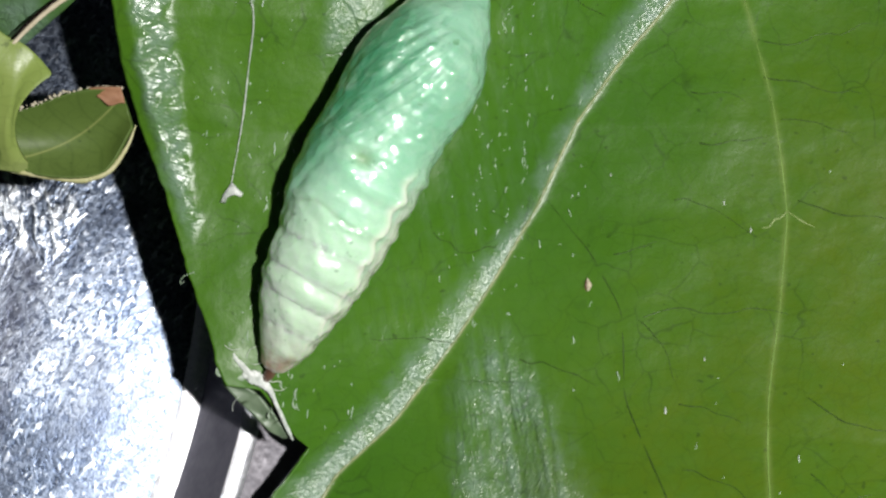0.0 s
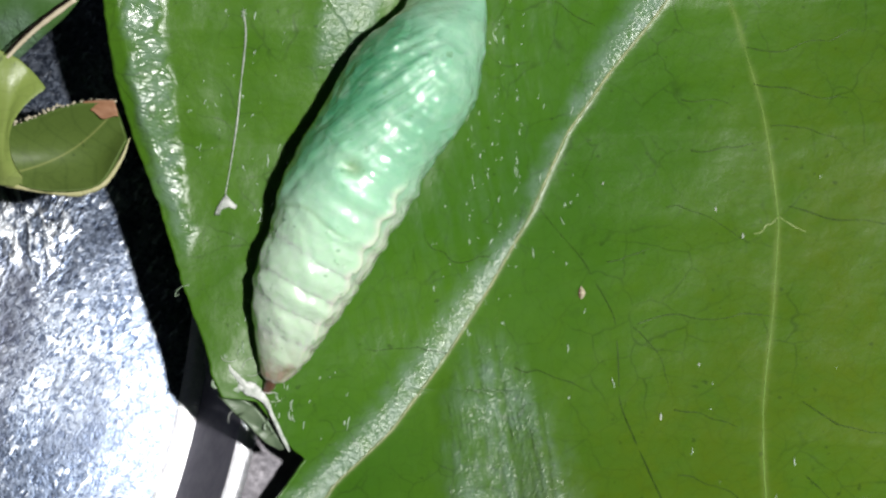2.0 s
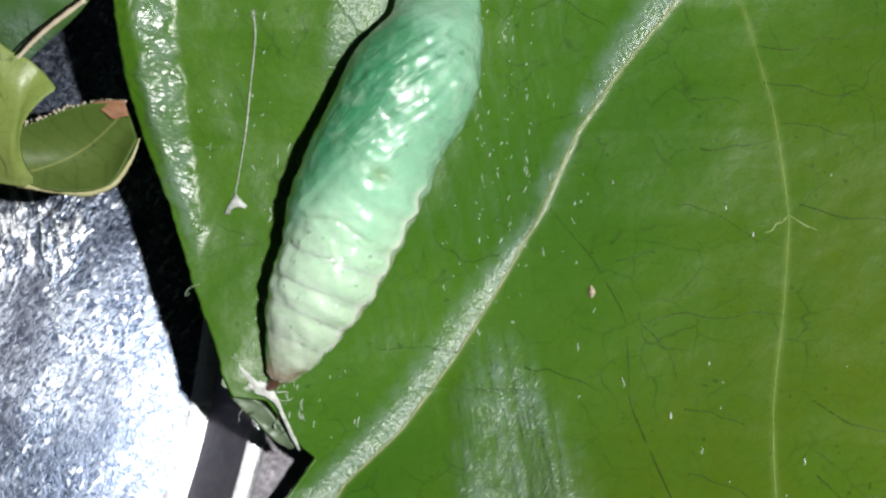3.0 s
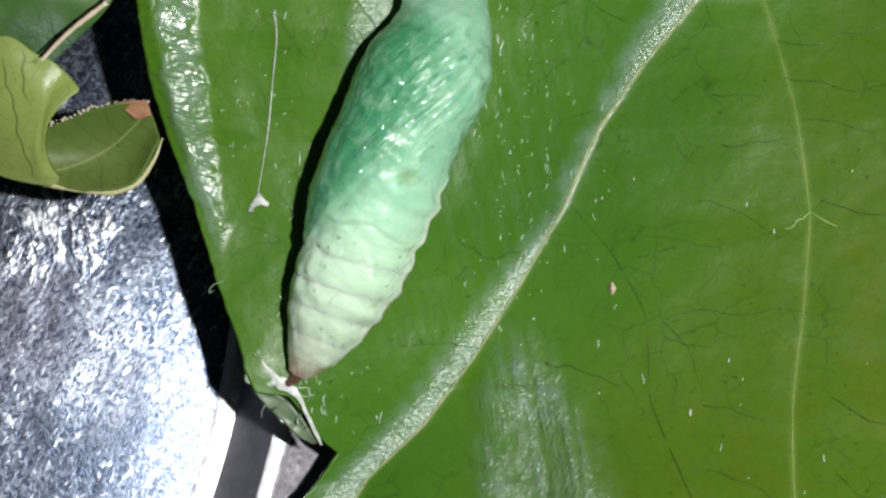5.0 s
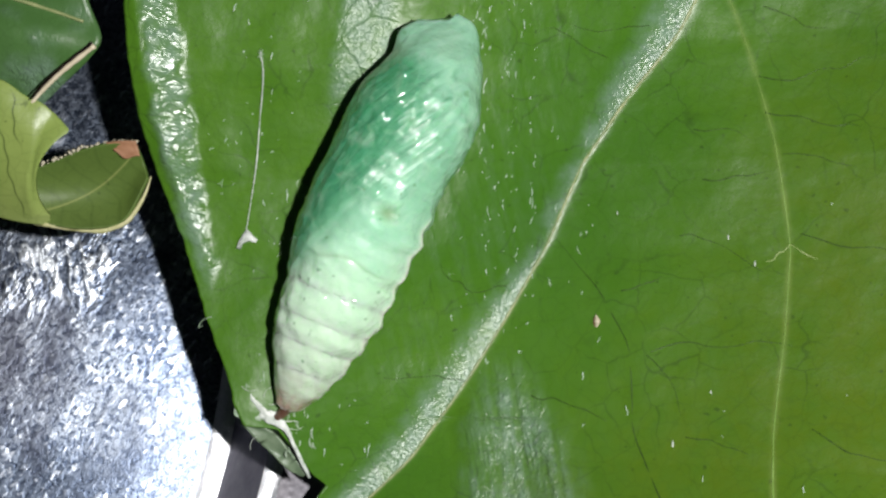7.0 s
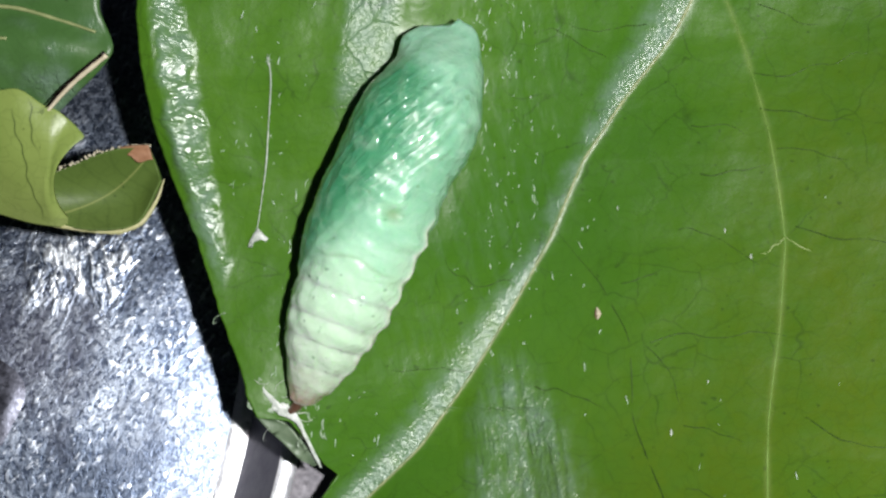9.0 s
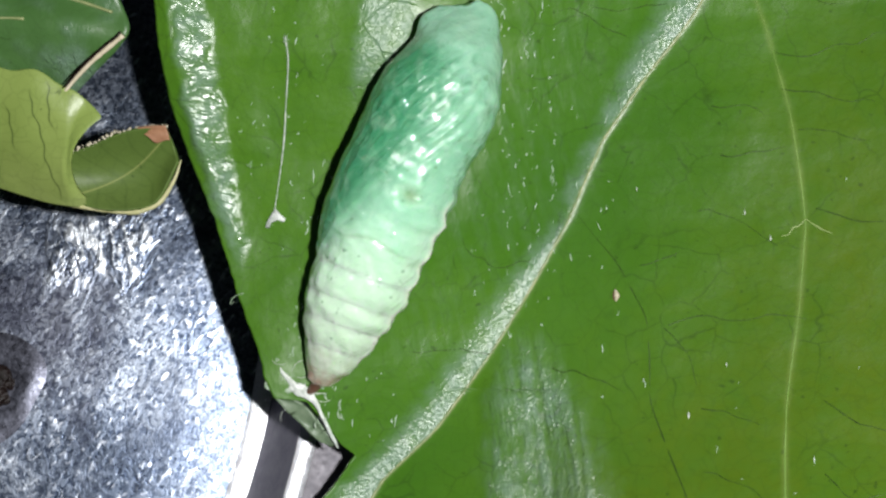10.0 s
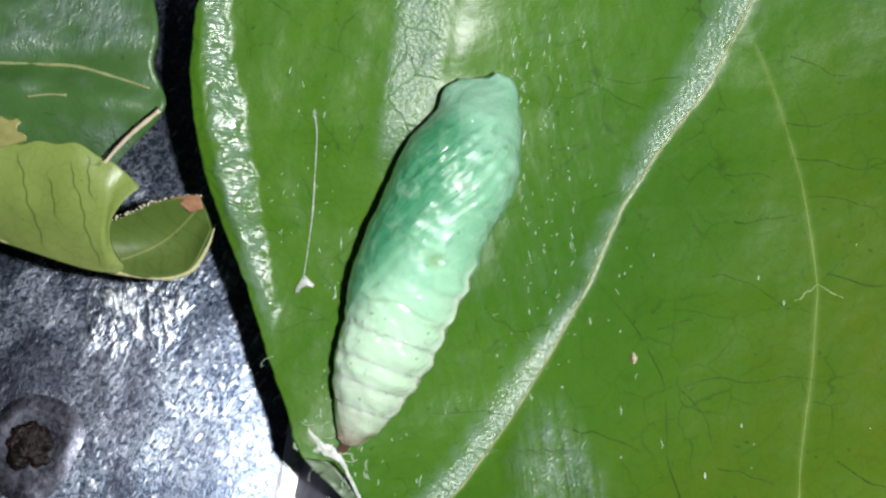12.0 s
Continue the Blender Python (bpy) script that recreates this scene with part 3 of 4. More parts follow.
def build_leaf():
    leaf = thing("large_leaf", 0, 0, 0, "large glossy green leaf with a chewed notch in its margin", "leaf")

    def place(u, v):
        y = -36 + 106 * np.where(v < 0.8, v / 0.8 * 0.62, 0.62 + (v - 0.8) / 0.2 * 0.38)
        a, b = along(MARGIN, y), along(FAR, y)
        a = a + 0.10 * fbm(0 * y, y, 0.9, 3, 1.0)
        uu = np.where(u < 0.86, u / 0.86 * 0.78, 0.78 + (u - 0.86) / 0.14 * 0.22)
        x = a + (b - a) * uu
        return x, y, blade_z(x, y)

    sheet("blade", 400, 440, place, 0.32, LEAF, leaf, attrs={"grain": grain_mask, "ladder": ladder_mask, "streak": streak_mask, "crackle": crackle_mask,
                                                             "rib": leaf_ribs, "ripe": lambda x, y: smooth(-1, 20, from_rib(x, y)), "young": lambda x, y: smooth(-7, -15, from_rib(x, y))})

    ys = np.linspace(-30, 48, 40)
    tube("midrib", [(along(RIBLINE, y), y, float(blade_z(along(RIBLINE, y), y)) + 0.03) for y in ys], [0.13, 0.10, 0.08, 0.10, 0.11, 0.13], RIB, leaf,
         "pale yellow-green midrib", n=300, sides=10, rough=0.45, flat=0.4)
    vein = [(along(VEIN, y), y) for y in np.linspace(-24, 21, 30)]
    tube("side_vein", [(x, y, float(blade_z(x, y)) + 0.01) for x, y in vein], [0.05, 0.06, 0.035, 0.06, 0.04, 0.02], FAINT, leaf, "pale side vein", n=110, rough=0.2, flat=0.5)
    rng = random.Random(23)
    curve = [(np.interp(y, [-20, -12, -6, -2, 2.5], [16.3, 14.0, 14.2, 12.6, 9.4]), y) for y in np.linspace(-20, 2.5, 12)]
    lines = [curve]
    for x, y, heading, length in VEINS[1:]:
        line, bend = [(x, y)], 0.0
        for _ in range(int(length / 0.8)):
            bend = 0.5 * bend + rng.gauss(0, 15)
            a = math.radians(heading + bend)
            line.append((line[-1][0] + 0.8 * math.cos(a), line[-1][1] + 0.8 * math.sin(a)))
        lines.append(line)
    for line in lines:
        thick = 0.045 if line is curve else rng.uniform(0.026, 0.042)
        tube("fine_vein", [(x, y, float(blade_z(x, y))) for x, y in line], [thick, thick * 1.2, thick * 0.7, thick, 0.01], DARK, leaf, n=6 * len(line), sides=6, rough=0.35, flat=0.5, seed=int(line[0][0] * 10))
    # the pale sliver left under the chewed notch
    outer = curve_points([(-14.7, -10.9), (-13.4, -12.2), (-11.7, -13.95), (-10.3, -15.0)], 40)
    inner = curve_points([(-14.2, -10.5), (-12.2, -11.5), (-10.8, -13.2), (-9.8, -14.7)], 40)

    rest = float(blade_z(-10.6, -12.0))

    def crescent(u, v):
        i = np.clip((v * 39).astype(int), 0, 39)
        p = inner[i] + (outer[i] - inner[i]) * u[..., None]
        return p[..., 0], p[..., 1], rest - 0.5 - 0.12 * np.sin(np.pi * u) - 0.25 * u + 0.05 * np.sin(14 * v + 5 * u)

    sheet("sliver", 10, 40, crescent, -0.25, SLIVER, leaf, "pale grey-green sliver hanging under the notch")
    return leaf


# ---- silk ----
def ribbon(name, ctrl, widths, material, parent, label="", n=50, seed=1.0, lift=0.05):
    """A flat web of silk along a line, with frayed edges and a low crown."""
    line = curve_points(ctrl, n)
    wide = np.interp(np.linspace(0, 1, n), np.linspace(0, 1, len(widths)), widths)
    tan = np.gradient(line, axis=0)
    side = np.stack([-tan[:, 1], tan[:, 0]], 1)
    side /= np.linalg.norm(side, axis=1)[:, None] + 1e-9

    def place(u, v):
        i = np.clip(np.round(v * (n - 1)).astype(int), 0, n - 1)
        k = 2 * u - 1
        fray = 1 + 0.3 * np.sign(k) * fbm(v * 9 + np.sign(k) * 3, 0 * v, 1.6, 3, seed)
        off = k * wide[i] * fray
        x, y = line[i, 0] + side[i, 0] * off, line[i, 1] + side[i, 1] * off
        return x, y, line[i, 2] + lift * (1 - k * k) + 0.06 * fbm(x, y, 2.2, 3, seed)

    return sheet(name, 13, n, place, -0.06, material, parent, label)


def build_silk():
    base = float(blade_z(-11.6, -10.2)) + 0.1
    pad = thing("silk_pad", -12.4, -10.6, base, "white silk pad that holds the pupa at the notch", "silk")
    strands = [[(-1.45, 2.6, 0.0), (-1.25, 1.8, 0.1), (-0.6, 1.0, 0.2), (0.0, 0.35, 0.25)],
               [(-0.7, 0.45, 0.15), (-0.2, 0.4, 0.2), (0.4, 0.15, 0.25), (1.0, -0.3, 0.25)],
               [(0.3, 0.2, 0.25), (1.15, -0.55, 0.15), (1.7, -1.7, 0.0), (2.35, -3.2, -0.15), (2.85, -4.3, -0.3)],
               [(-1.45, 2.7, 0.0), (-1.9, 1.5, -0.05), (-2.2, 0.8, -0.1), (-1.7, 0.3, 0.0), (-0.6, 0.2, 0.1)]]
    wide = [[0.14, 0.15, 0.16, 0.22, 0.18], [0.16, 0.36, 0.5, 0.42, 0.2], [0.3, 0.3, 0.17, 0.13, 0.13, 0.17, 0.08], [0.35, 0.5, 0.45, 0.35, 0.2]]
    for k, (c, r) in enumerate(zip(strands, wide)):
        ribbon("silk_band", c, r, DRIED if k == 3 else SILK, pad, "thin grey silk" if k == 3 else "", seed=3.0 + 2.1 * k)
    tube("silk_strand", [(0.9, 0.1, 0.45), (1.4, -0.05, 0.3), (1.8, -0.02, 0.2), (2.1, -0.1, 0.15)], [0.02, 0.03, 0.04, 0.03, 0.01], SILK, pad, n=30, rough=0.35)
    rng = random.Random(8)
    lay = lambda u, v, up: (u, v, float(blade_z(u - 12.4, v - 10.6)) - base + up)
    for k in range(16):
        x, y = rng.uniform(0.9, 3.1), rng.uniform(-2.8, 0.7)
        a, ln = rng.uniform(-1.8, -0.9), rng.uniform(0.15, 0.5)
        pts = [lay(x + f * ln * math.cos(a + 0.3 * f), y + f * ln * math.sin(a + 0.3 * f), 0.05) for f in (-1, -0.3, 0.4, 1)]
        ribbon("web_shred", pts, [0.02, rng.uniform(0.04, 0.13), rng.uniform(0.04, 0.1), 0.02], DRIED, pad, "thin grey silk", n=18, seed=20.0 + k, lift=0.03)
    for k in range(7):
        x, y, a = rng.uniform(-1.6, 2.6), rng.uniform(-1.6, 2.4), rng.uniform(-2.4, 0.4)
        pts = [lay(x + f * math.cos(a + 0.6 * f), y + f * math.sin(a + 0.6 * f), 0.1) for f in (-0.6, -0.2, 0.2, 0.6)]
        tube("web_thread", pts, [0.012, 0.025, 0.02, 0.012], SILK, pad, n=18, sides=6, rough=0.35, seed=k)
    return pad


def build_hair():
    """A long single hair of silk with a small white knot at its end."""
    z = lambda x, y: float(blade_z(x, y)) + 0.3
    line = [(-12.3, 16.2), (-12.2, 14.4), (-12.6, 11.5), (-13.0, 8.4), (-13.5, 5.5), (-13.9, 3.4)]
    foot = float(blade_z(-13.9, 2.8)) + 0.1
    hair = thing("silk_thread", -13.9, 3.4, foot, "white silk thread with a small knot on the leaf", "silk")
    tube("thread", [(x + 13.9, y - 3.4, z(x, y) - 0.15 - foot) for x, y in line], [0.05, 0.055, 0.035, 0.05, 0.035, 0.03], SILK, hair, n=70, rough=0.35)
    for k in range(7):
        a = 0.9 * k
        dx, dy = 0.28 * math.cos(a), 0.5 * math.sin(a)
        tube("fuzz", [(1.6, 12.6, z(-12.3, 16.0) - foot - 0.2), (1.6 + 0.5 * dx, 12.6 + 0.6 * dy, z(-12.3, 16.0) - foot - 0.15), (1.6 + dx, 12.6 + dy, z(-12.3, 16.0) - foot - 0.25)], [0.05, 0.035, 0.01], DRIED, hair, n=10, sides=6, rough=0.3, seed=k)
    bm = bmesh.new()
    pts = [(0.05, 0.2, 0), (0.45, -0.3, 0), (0.9, -0.72, 0), (0.75, -0.95, 0), (0.25, -0.8, 0), (-0.3, -1.0, 0), (-0.45, -1.4, 0), (-0.8, -1.35, 0), (-0.62, -0.8, 0), (-0.2, -0.3, 0)]
    lo = [bm.verts.new(Vector((x, y, -0.12)) * MM) for x, y, _ in pts]
    hi = [bm.verts.new(Vector((x * 0.85, y * 0.9 - 0.05, 0.22)) * MM) for x, y, _ in pts]
    bm.faces.new(hi[::-1])
    bm.faces.new(lo)
    for i in range(len(pts)):
        j = (i + 1) % len(pts)
        bm.faces.new((lo[j], lo[i], hi[i], hi[j]))
    bmesh.ops.recalc_face_normals(bm, faces=bm.faces)
    bmesh.ops.subdivide_edges(bm, edges=bm.edges, cuts=2, use_grid_fill=True)
    for v in bm.verts:
        v.co += noise.noise_vector(v.co * 2500) * 0.00007
    part("knot", bm, SILK, hair, "small white silk knot")
    bit = thing("silk_hair", -17.0, -3.1, z(-16.6, -3.0) - 0.2, "tiny pale curl of silk on the leaf margin", "silk")
    tube("curl", [(0.5, 0.2, 0.0), (0.0, 0.05, 0.1), (-0.35, -0.2, 0.05), (-0.5, -0.6, 0.0), (-0.2, -0.45, 0.05)], [0.05, 0.035, 0.045, 0.03, 0.02], DRIED, bit, n=26, rough=0.3)
    return hair


# ---- the pupa ----
S_AX = [0.0, 1.5, 3.0, 4.5, 6.0, 7.5, 9.0, 10.5, 12.0, 13.5, 15.0, 16.5, 18.0, 19.5, 21.0, 22.5, 24.0, 25.5, 27.0, 28.6, 29.8]
LEFT = [-0.5, -1.0, -1.65, -2.3, -2.65, -2.85, -2.9, -3.0, -3.4, -3.52, -3.5, -3.4, -3.25, -3.13, -3.08, -2.92, -2.62, -2.0, -1.62, -1.75, -1.6]
RIGHT = [1.2, 2.15, 2.88, 3.38, 3.87, 4.26, 4.57, 4.75, 4.86, 5.0, 5.2, 5.2, 5.2, 5.4, 5.76, 5.93, 5.88, 5.5, 4.6, 3.6, 2.5]
AXIS_Z = [0.8, 1.3, 1.8, 2.2, 2.6, 2.8, 3.0, 3.25, 3.49, 3.62, 3.77, 3.92, 4.06, 4.2, 4.34, 4.49, 4.53, 4.57, 4.71, 4.76, 4.87]
JOINTS = [0.55, 3.2, 5.2, 7.0, 9.2]


def pupa_ring(s, a):
    """The skin of the pupa: s along its axis, a the angle round it from its right side over the back."""
    l, r, cz = np.interp(s, S_AX, LEFT), np.interp(s, S_AX, RIGHT), np.interp(s, S_AX, AXIS_Z)
    cx, w = (l + r) / 2, (r - l) / 2
    h = w * 0.92
    return cx, cz, w, h


def pupa_marks(s, a):
    """Wing case, pale line and folds as masks, and the relief in millimetres."""
    deg = np.degrees(a)
    wing_edge = np.interp(s, [8.8, 9.6, 13, 18, 23, 26, 28], [180, 158, 118, 95, 88, 104, 135])
    wing = smooth(wing_edge - 32, wing_edge + 24, deg) * smooth(9.0, 10.2, s) * smooth(28.5, 25, s) * smooth(275, 225, deg)
    rel = 0.16 * smooth(wing_edge - 4, wing_edge + 4, deg) * smooth(9.0, 9.8, s) * smooth(27, 25, s) * smooth(290, 240, deg)
    veins = np.sin((deg - wing_edge) * 0.42 - s * 0.5)
    rel = rel + 0.022 * veins * wing * (0.5 + 0.5 * np.sin(s * 1.1 + deg * 0.05))
    cases = smooth(38, 52, deg) * smooth(100, 84, deg) * smooth(19.0, 20.5, s) * smooth(26.0, 24.8, s) * (0.4 + 0.6 * np.sin(s * 1.9 + deg * 0.11) ** 2)
    rel = rel + 0.10 * cases * np.sin(deg * 0.42 + s * 2.6 + 0.9 * np.sin(s))
    back = smooth(-75, -30, deg) * smooth(75, 25, deg)
    rel = rel + (0.10 + 0.08 * np.sin(s * 1.7 + deg * 0.07)) * back * smooth(9.5, 11, s) * smooth(18.5, 17, s) * np.cos((s - 12.1) * 2 * np.pi / 2.15)
    hump = np.exp(-((deg - 78) / 17) ** 2 - ((s - 14.6) / 0.8) ** 2) + np.exp(-((deg - 88) / 15) ** 2 - ((s - 16.6) / 0.7) ** 2)
    pit = np.exp(-((deg - 70) / 10) ** 2 - ((s - 15.7) / 0.5) ** 2)
    rel = rel + 0.26 * hump - 0.34 * pit
    neck = np.exp(-((s - 25.6) / 0.55) ** 2) * smooth(40, 70, np.abs(deg - 120))
    rel = rel - 0.22 * neck
    ridge = np.exp(-((deg - 18 - 3 * np.sin(s * 2.9)) / 4.5) ** 2) * smooth(1.5, 3, s) * smooth(17.5, 15, s)
    rel = rel + 0.2 * ridge + 0.09 * smooth(16, 19, s) * smooth(29, 27, s) * smooth(70, 20, deg) * fbm(s, deg * 0.05, 1.1, 3, 5.0)
    fold = np.exp(-((s - 11.6 - 0.25 * np.sin(a * 5)) / 0.16) ** 2) * smooth(30, 60, deg) * smooth(150, 110, deg)
    rel = rel - 0.08 * fold
    pale = 0.75 * ridge + 0.7 * smooth(15, 2, deg) * smooth(-80, -30, deg) * smooth(19, 12, s)
    for at, side, size in ((26.6, 72, 0.16), (27.4, 108, 0.14), (25.4, 48, 0.18), (24.3, 62, 0.12), (26.2, 128, 0.12), (23.2, 40, 0.16), (28.2, 88, 0.10)):
        rel = rel + size * np.exp(-((s - at) / 0.42) ** 2 - ((deg - side) / 9) ** 2)
    rel = rel - 0.10 * np.exp(-((s - 25.0 - 0.02 * (deg - 90)) / 0.3) ** 2) * smooth(20, 45, deg) * smooth(150, 120, deg)
    lined = smooth(48, 70, deg) * smooth(200, 170, deg) * smooth(14.0, 17.0, s) * smooth(27.0, 25.0, s)
    return rel, wing, np.clip(pale, 0, 1), np.clip(fold * 0.25 + pit * 0.7, 0, 1), lined


def pupa_piece(name, s0, s1, pivot, parent, label, tuck0=0.8, tuck1=0.8, groove=0.06, head=False, rings=26, around=72):
    ss = np.linspace(s0 - tuck0, s1 + tuck1, rings)
    a = np.radians(np.linspace(-90, 270, around + 1)[:-1])
    s, ang = np.meshgrid(ss, a, indexing="ij")
    cx, cz, w, h = pupa_ring(np.clip(s, 0.05, 29.8), ang)
    rel, wing, pale, fold, lined = pupa_marks(s, ang)
    x0, z0 = w * np.cos(ang), h * np.sin(ang)

    def groove_at(joint):
        wav = 0.16 * np.sin(ang * 3 + 1.3 * joint) + 0.08 * np.sin(ang * 11 + 2 * joint)
        soft = np.clip(0.5 + 1.2 * fbm(2.2 * np.cos(ang) + joint, 2.2 * np.sin(ang) - joint, 1.0, 3, joint), 0.1, 1.3)
        return np.exp(-((s - joint - wav) / 0.36) ** 2) * soft

    edge = groove_at(s0) * (tuck0 > 0) + groove_at(s1) * (tuck1 > 0)
    swell = np.sin(np.clip((s - s0) / (s1 - s0), 0, 1) * np.pi) ** 2 if not head else 0.0
    low, high = s0 - s, s - s1
    inside = (0.04 * smooth(0.0, 0.4, low) + 0.8 * smooth(0.3, tuck0 + 0.01, low)) * (tuck0 > 0) + (0.04 * smooth(0.0, 0.4, high) + 0.8 * smooth(0.3, tuck1 + 0.01, high)) * (tuck1 > 0)
    pucker = fbm(x0 * 1.6 + s, z0 * 1.6 - s, 0.8, 3, 9.0) * smooth(13, 9, s)
    rel = rel - groove * edge + 0.08 * swell - inside + 0.09 * pucker
    if head:
        end = smooth(28.6, 29.9, s)
        close = np.sqrt(np.clip(1 - end ** 3 * 0.6, 0.02, 1))
        w, h = w * close, h * close * (1 - 0.55 * smooth(26.5, 29.6, s))
    x = cx + (w + rel) * np.cos(ang)
    z = cz + (h + rel) * np.sin(ang)
    y = s.copy()
    if head:
        horn = smooth(27.4, 29.8, s) * (np.cos(ang) ** 2) * (0.78 + 0.34 * np.sign(np.cos(ang)))
        y = y + 0.9 * horn * smooth(0.35, 0.95, np.abs(np.cos(ang))) - 0.1 * smooth(28.6, 29.9, s) + 0.36 * (x - 0.9) * smooth(23.5, 29.8, s) - 0.9 * (1 - np.sin(ang)) / 2 * smooth(27.5, 29.9, s)
    jit = fbm(x * 1.0 + z, y, 0.8, 3, 2.0)
    x, z = x + 0.11 * jit * np.cos(ang), z + 0.11 * jit * np.sin(ang)
    pts = np.stack([x, y, z], -1).reshape(-1, 3) - np.array(pivot)
    idx = np.arange(rings * around).reshape(rings, around)
    nxt = np.roll(idx, -1, axis=1)
    faces = np.stack([idx[:-1], nxt[:-1], nxt[1:], idx[1:]], -1).reshape(-1, 4)[:, ::-1].tolist()
    faces.append(idx[0].tolist())
    faces.append(idx[-1].tolist()[::-1])
    crease = np.clip(0.14 * edge * smooth(0.6, 1.1, edge) + fold, 0, 1)
    data = {"along": (s / 29.4).ravel(), "wing": wing.ravel(), "pale": pale.ravel(), "lined": lined.ravel(), "fold": crease.ravel()}
    return put_mesh(name, pts, faces, PUPA, parent, label, attrs=data)


def pivot_of(s):
    return ((np.interp(s, S_AX, LEFT) + np.interp(s, S_AX, RIGHT)) / 2, s, np.interp(s, S_AX, AXIS_Z))


PUPA_AT = (-11.4, -9.6, 1.9)
PUPA_TURN = -22.4


def build_pupa():
    pupa = thing("butterfly_pupa", *PUPA_AT, "fresh mint-green butterfly pupa lying on the leaf", "pupa", rz=PUPA_TURN)
    tops = JOINTS[1:] + [29.9]
    pieces = []
    for k, (s0, s1) in enumerate(zip(JOINTS, tops)):
        last = k == len(JOINTS) - 1
        pv = pivot_of(s0)
        if last:
            ob = pupa_piece("thorax", s0, s1, pv, pupa, "mint-green thorax with folded wing cases", 0.8, 0.0, 0.12, True, 160, 128)
        else:
            ob = pupa_piece("abdomen_segment", s0, s1, pv, pupa, "pale green-white abdomen ring", groove=0.12)
        ob.location = Vector(pv) * MM
        pieces.append((ob, pv))
    tube("cremaster", [(-0.1, -0.85, -0.1), (0.2, -0.25, 0.4), (0.4, 0.5, 1.05), (0.3, 1.5, 1.6)], [0.3, 0.42, 0.38, 0.55, 0.6], CREMASTER, pupa, "red-brown hooked tail end", n=26, sides=14, rough=0.12)
    return pupa, pieces


# ---- the curled leaf and the leaf behind it ----
def strip(lower, upper, n):
    """Two edge lines of the same length, for blades that are laid between them."""
    return curve_points(lower, n), curve_points(upper, n)


def between(lines, u, v):
    n = len(lines[0])
    f = np.clip(v * (n - 1), 0, n - 1.001)
    i, k = f.astype(int), (f - f.astype(int))[..., None]
    a = lines[0][i] * (1 - k) + lines[0][i + 1] * k
    b = lines[1][i] * (1 - k) + lines[1][i + 1] * k
    return a + (b - a) * u[..., None]


def build_curl():
    ox, oy, oz = -27.0, 7.0, 4.6
    curl = thing("curled_leaf", ox, oy, oz, "yellow-green curled leaf with a bitten end", "leaf")
    body = strip([(-52, 11.5, 5), (-42, 8.6, 5), (-35.9, 6.6, 5), (-32.0, 5.2, 5), (-29.6, 4.45, 5), (-27.3, 4.1, 5)],
                 [(-52, 18.5, 9), (-42, 15.6, 9), (-34.3, 13.9, 9), (-29.9, 13.6, 9), (-27.1, 12.3, 8.8), (-25.2, 10.4, 8.2)], 80)

    def outer(u, v):
        p = between(body, u, v)
        x, y, z = p[..., 0], p[..., 1], p[..., 2]
        bite = smooth(0.82, 1.0, v) * np.sin(np.pi * np.clip((u - 0.10) / 0.86, 0, 1)) ** 0.8 * 1.25
        z = z + 1.5 * np.sin(np.pi * (0.05 + 0.90 * u)) + 0.25 * fbm(x, y, 0.22, 2, 2.0) - 0.6 * smooth(0.9, 1, v)
        return x - bite - ox, y + 0.15 * np.sin(x * 2.1) * u - oy, z - oz

    def cracks(x, y):
        out = 0 * x
        for c, lo, hi in ((-15.5, 0.0, 6.0), (-9.3, 1.0, 6.4), (-6.2, -0.5, 5.9), (-4.2, 1.5, 4.2), (-2.2, -2.0, 5.0), (-1.1, 2.6, 5.6)):
            line = c - 0.12 * (y - 2) + 0.10 * np.sin(y * 1.7 + c) + 0.07 * np.sin(y * 4.3 + 2 * c)
            out = np.maximum(out, 0.8 * np.exp(-((x - line) / 0.055) ** 2) * smooth(lo - 0.6, lo + 0.6, y) * smooth(hi + 0.6, hi - 0.6, y))
        return out

    sheet("outer_blade", 80, 420, outer, 0.3, CURL, curl, "yellow-green outside of the curl",
          {"crease": cracks})
    end = strip([(-28.2, 4.4, 4.9), (-26.6, 3.75, 4.9), (-24.1, 3.55, 4.9), (-21.9, 4.15, 5.0), (-20.1, 7.0, 5.4)],
                [(-28.4, 7.9, 5.6), (-26.6, 8.5, 5.8), (-24.6, 9.25, 6.0), (-22.6, 9.65, 6.0), (-20.9, 9.6, 6.0)], 60)

    def flap(u, v):
        p = between(end, u, v)
        z = p[..., 2] - 1.5 * np.sin(np.pi * u) * np.sin(np.pi * np.clip(0.15 + 0.7 * v, 0, 1)) + 0.1 * np.sin(6 * v + 3 * u)
        return p[..., 0] - ox, p[..., 1] - oy, z - oz

    rib = lambda x, y: np.exp(-((y - (-1.9 + 0.34 * x + 0.055 * x * x)) / 0.08) ** 2) * 0.7
    fine = lambda x, y: 0.22 * np.exp(-((np.mod(x * 0.8 + y * 0.6 + 0.5 * np.sin(y * 1.3), 1.7) - 0.65) / 0.08) ** 2)
    sheet("inner_flap", 110, 160, flap, 0.28, INNER, curl, "olive-green inside of the bitten end", {"rib": rib, "crease": fine})
    corner = strip([(4.5, 2.0, 1.40), (5.3, 1.5, 1.42), (6.4, 1.55, 1.56)], [(4.1, 2.62, 1.62), (5.2, 2.7, 1.72), (6.15, 2.68, 1.76)], 14)

    def brown(u, v):
        p = between(corner, u, v)
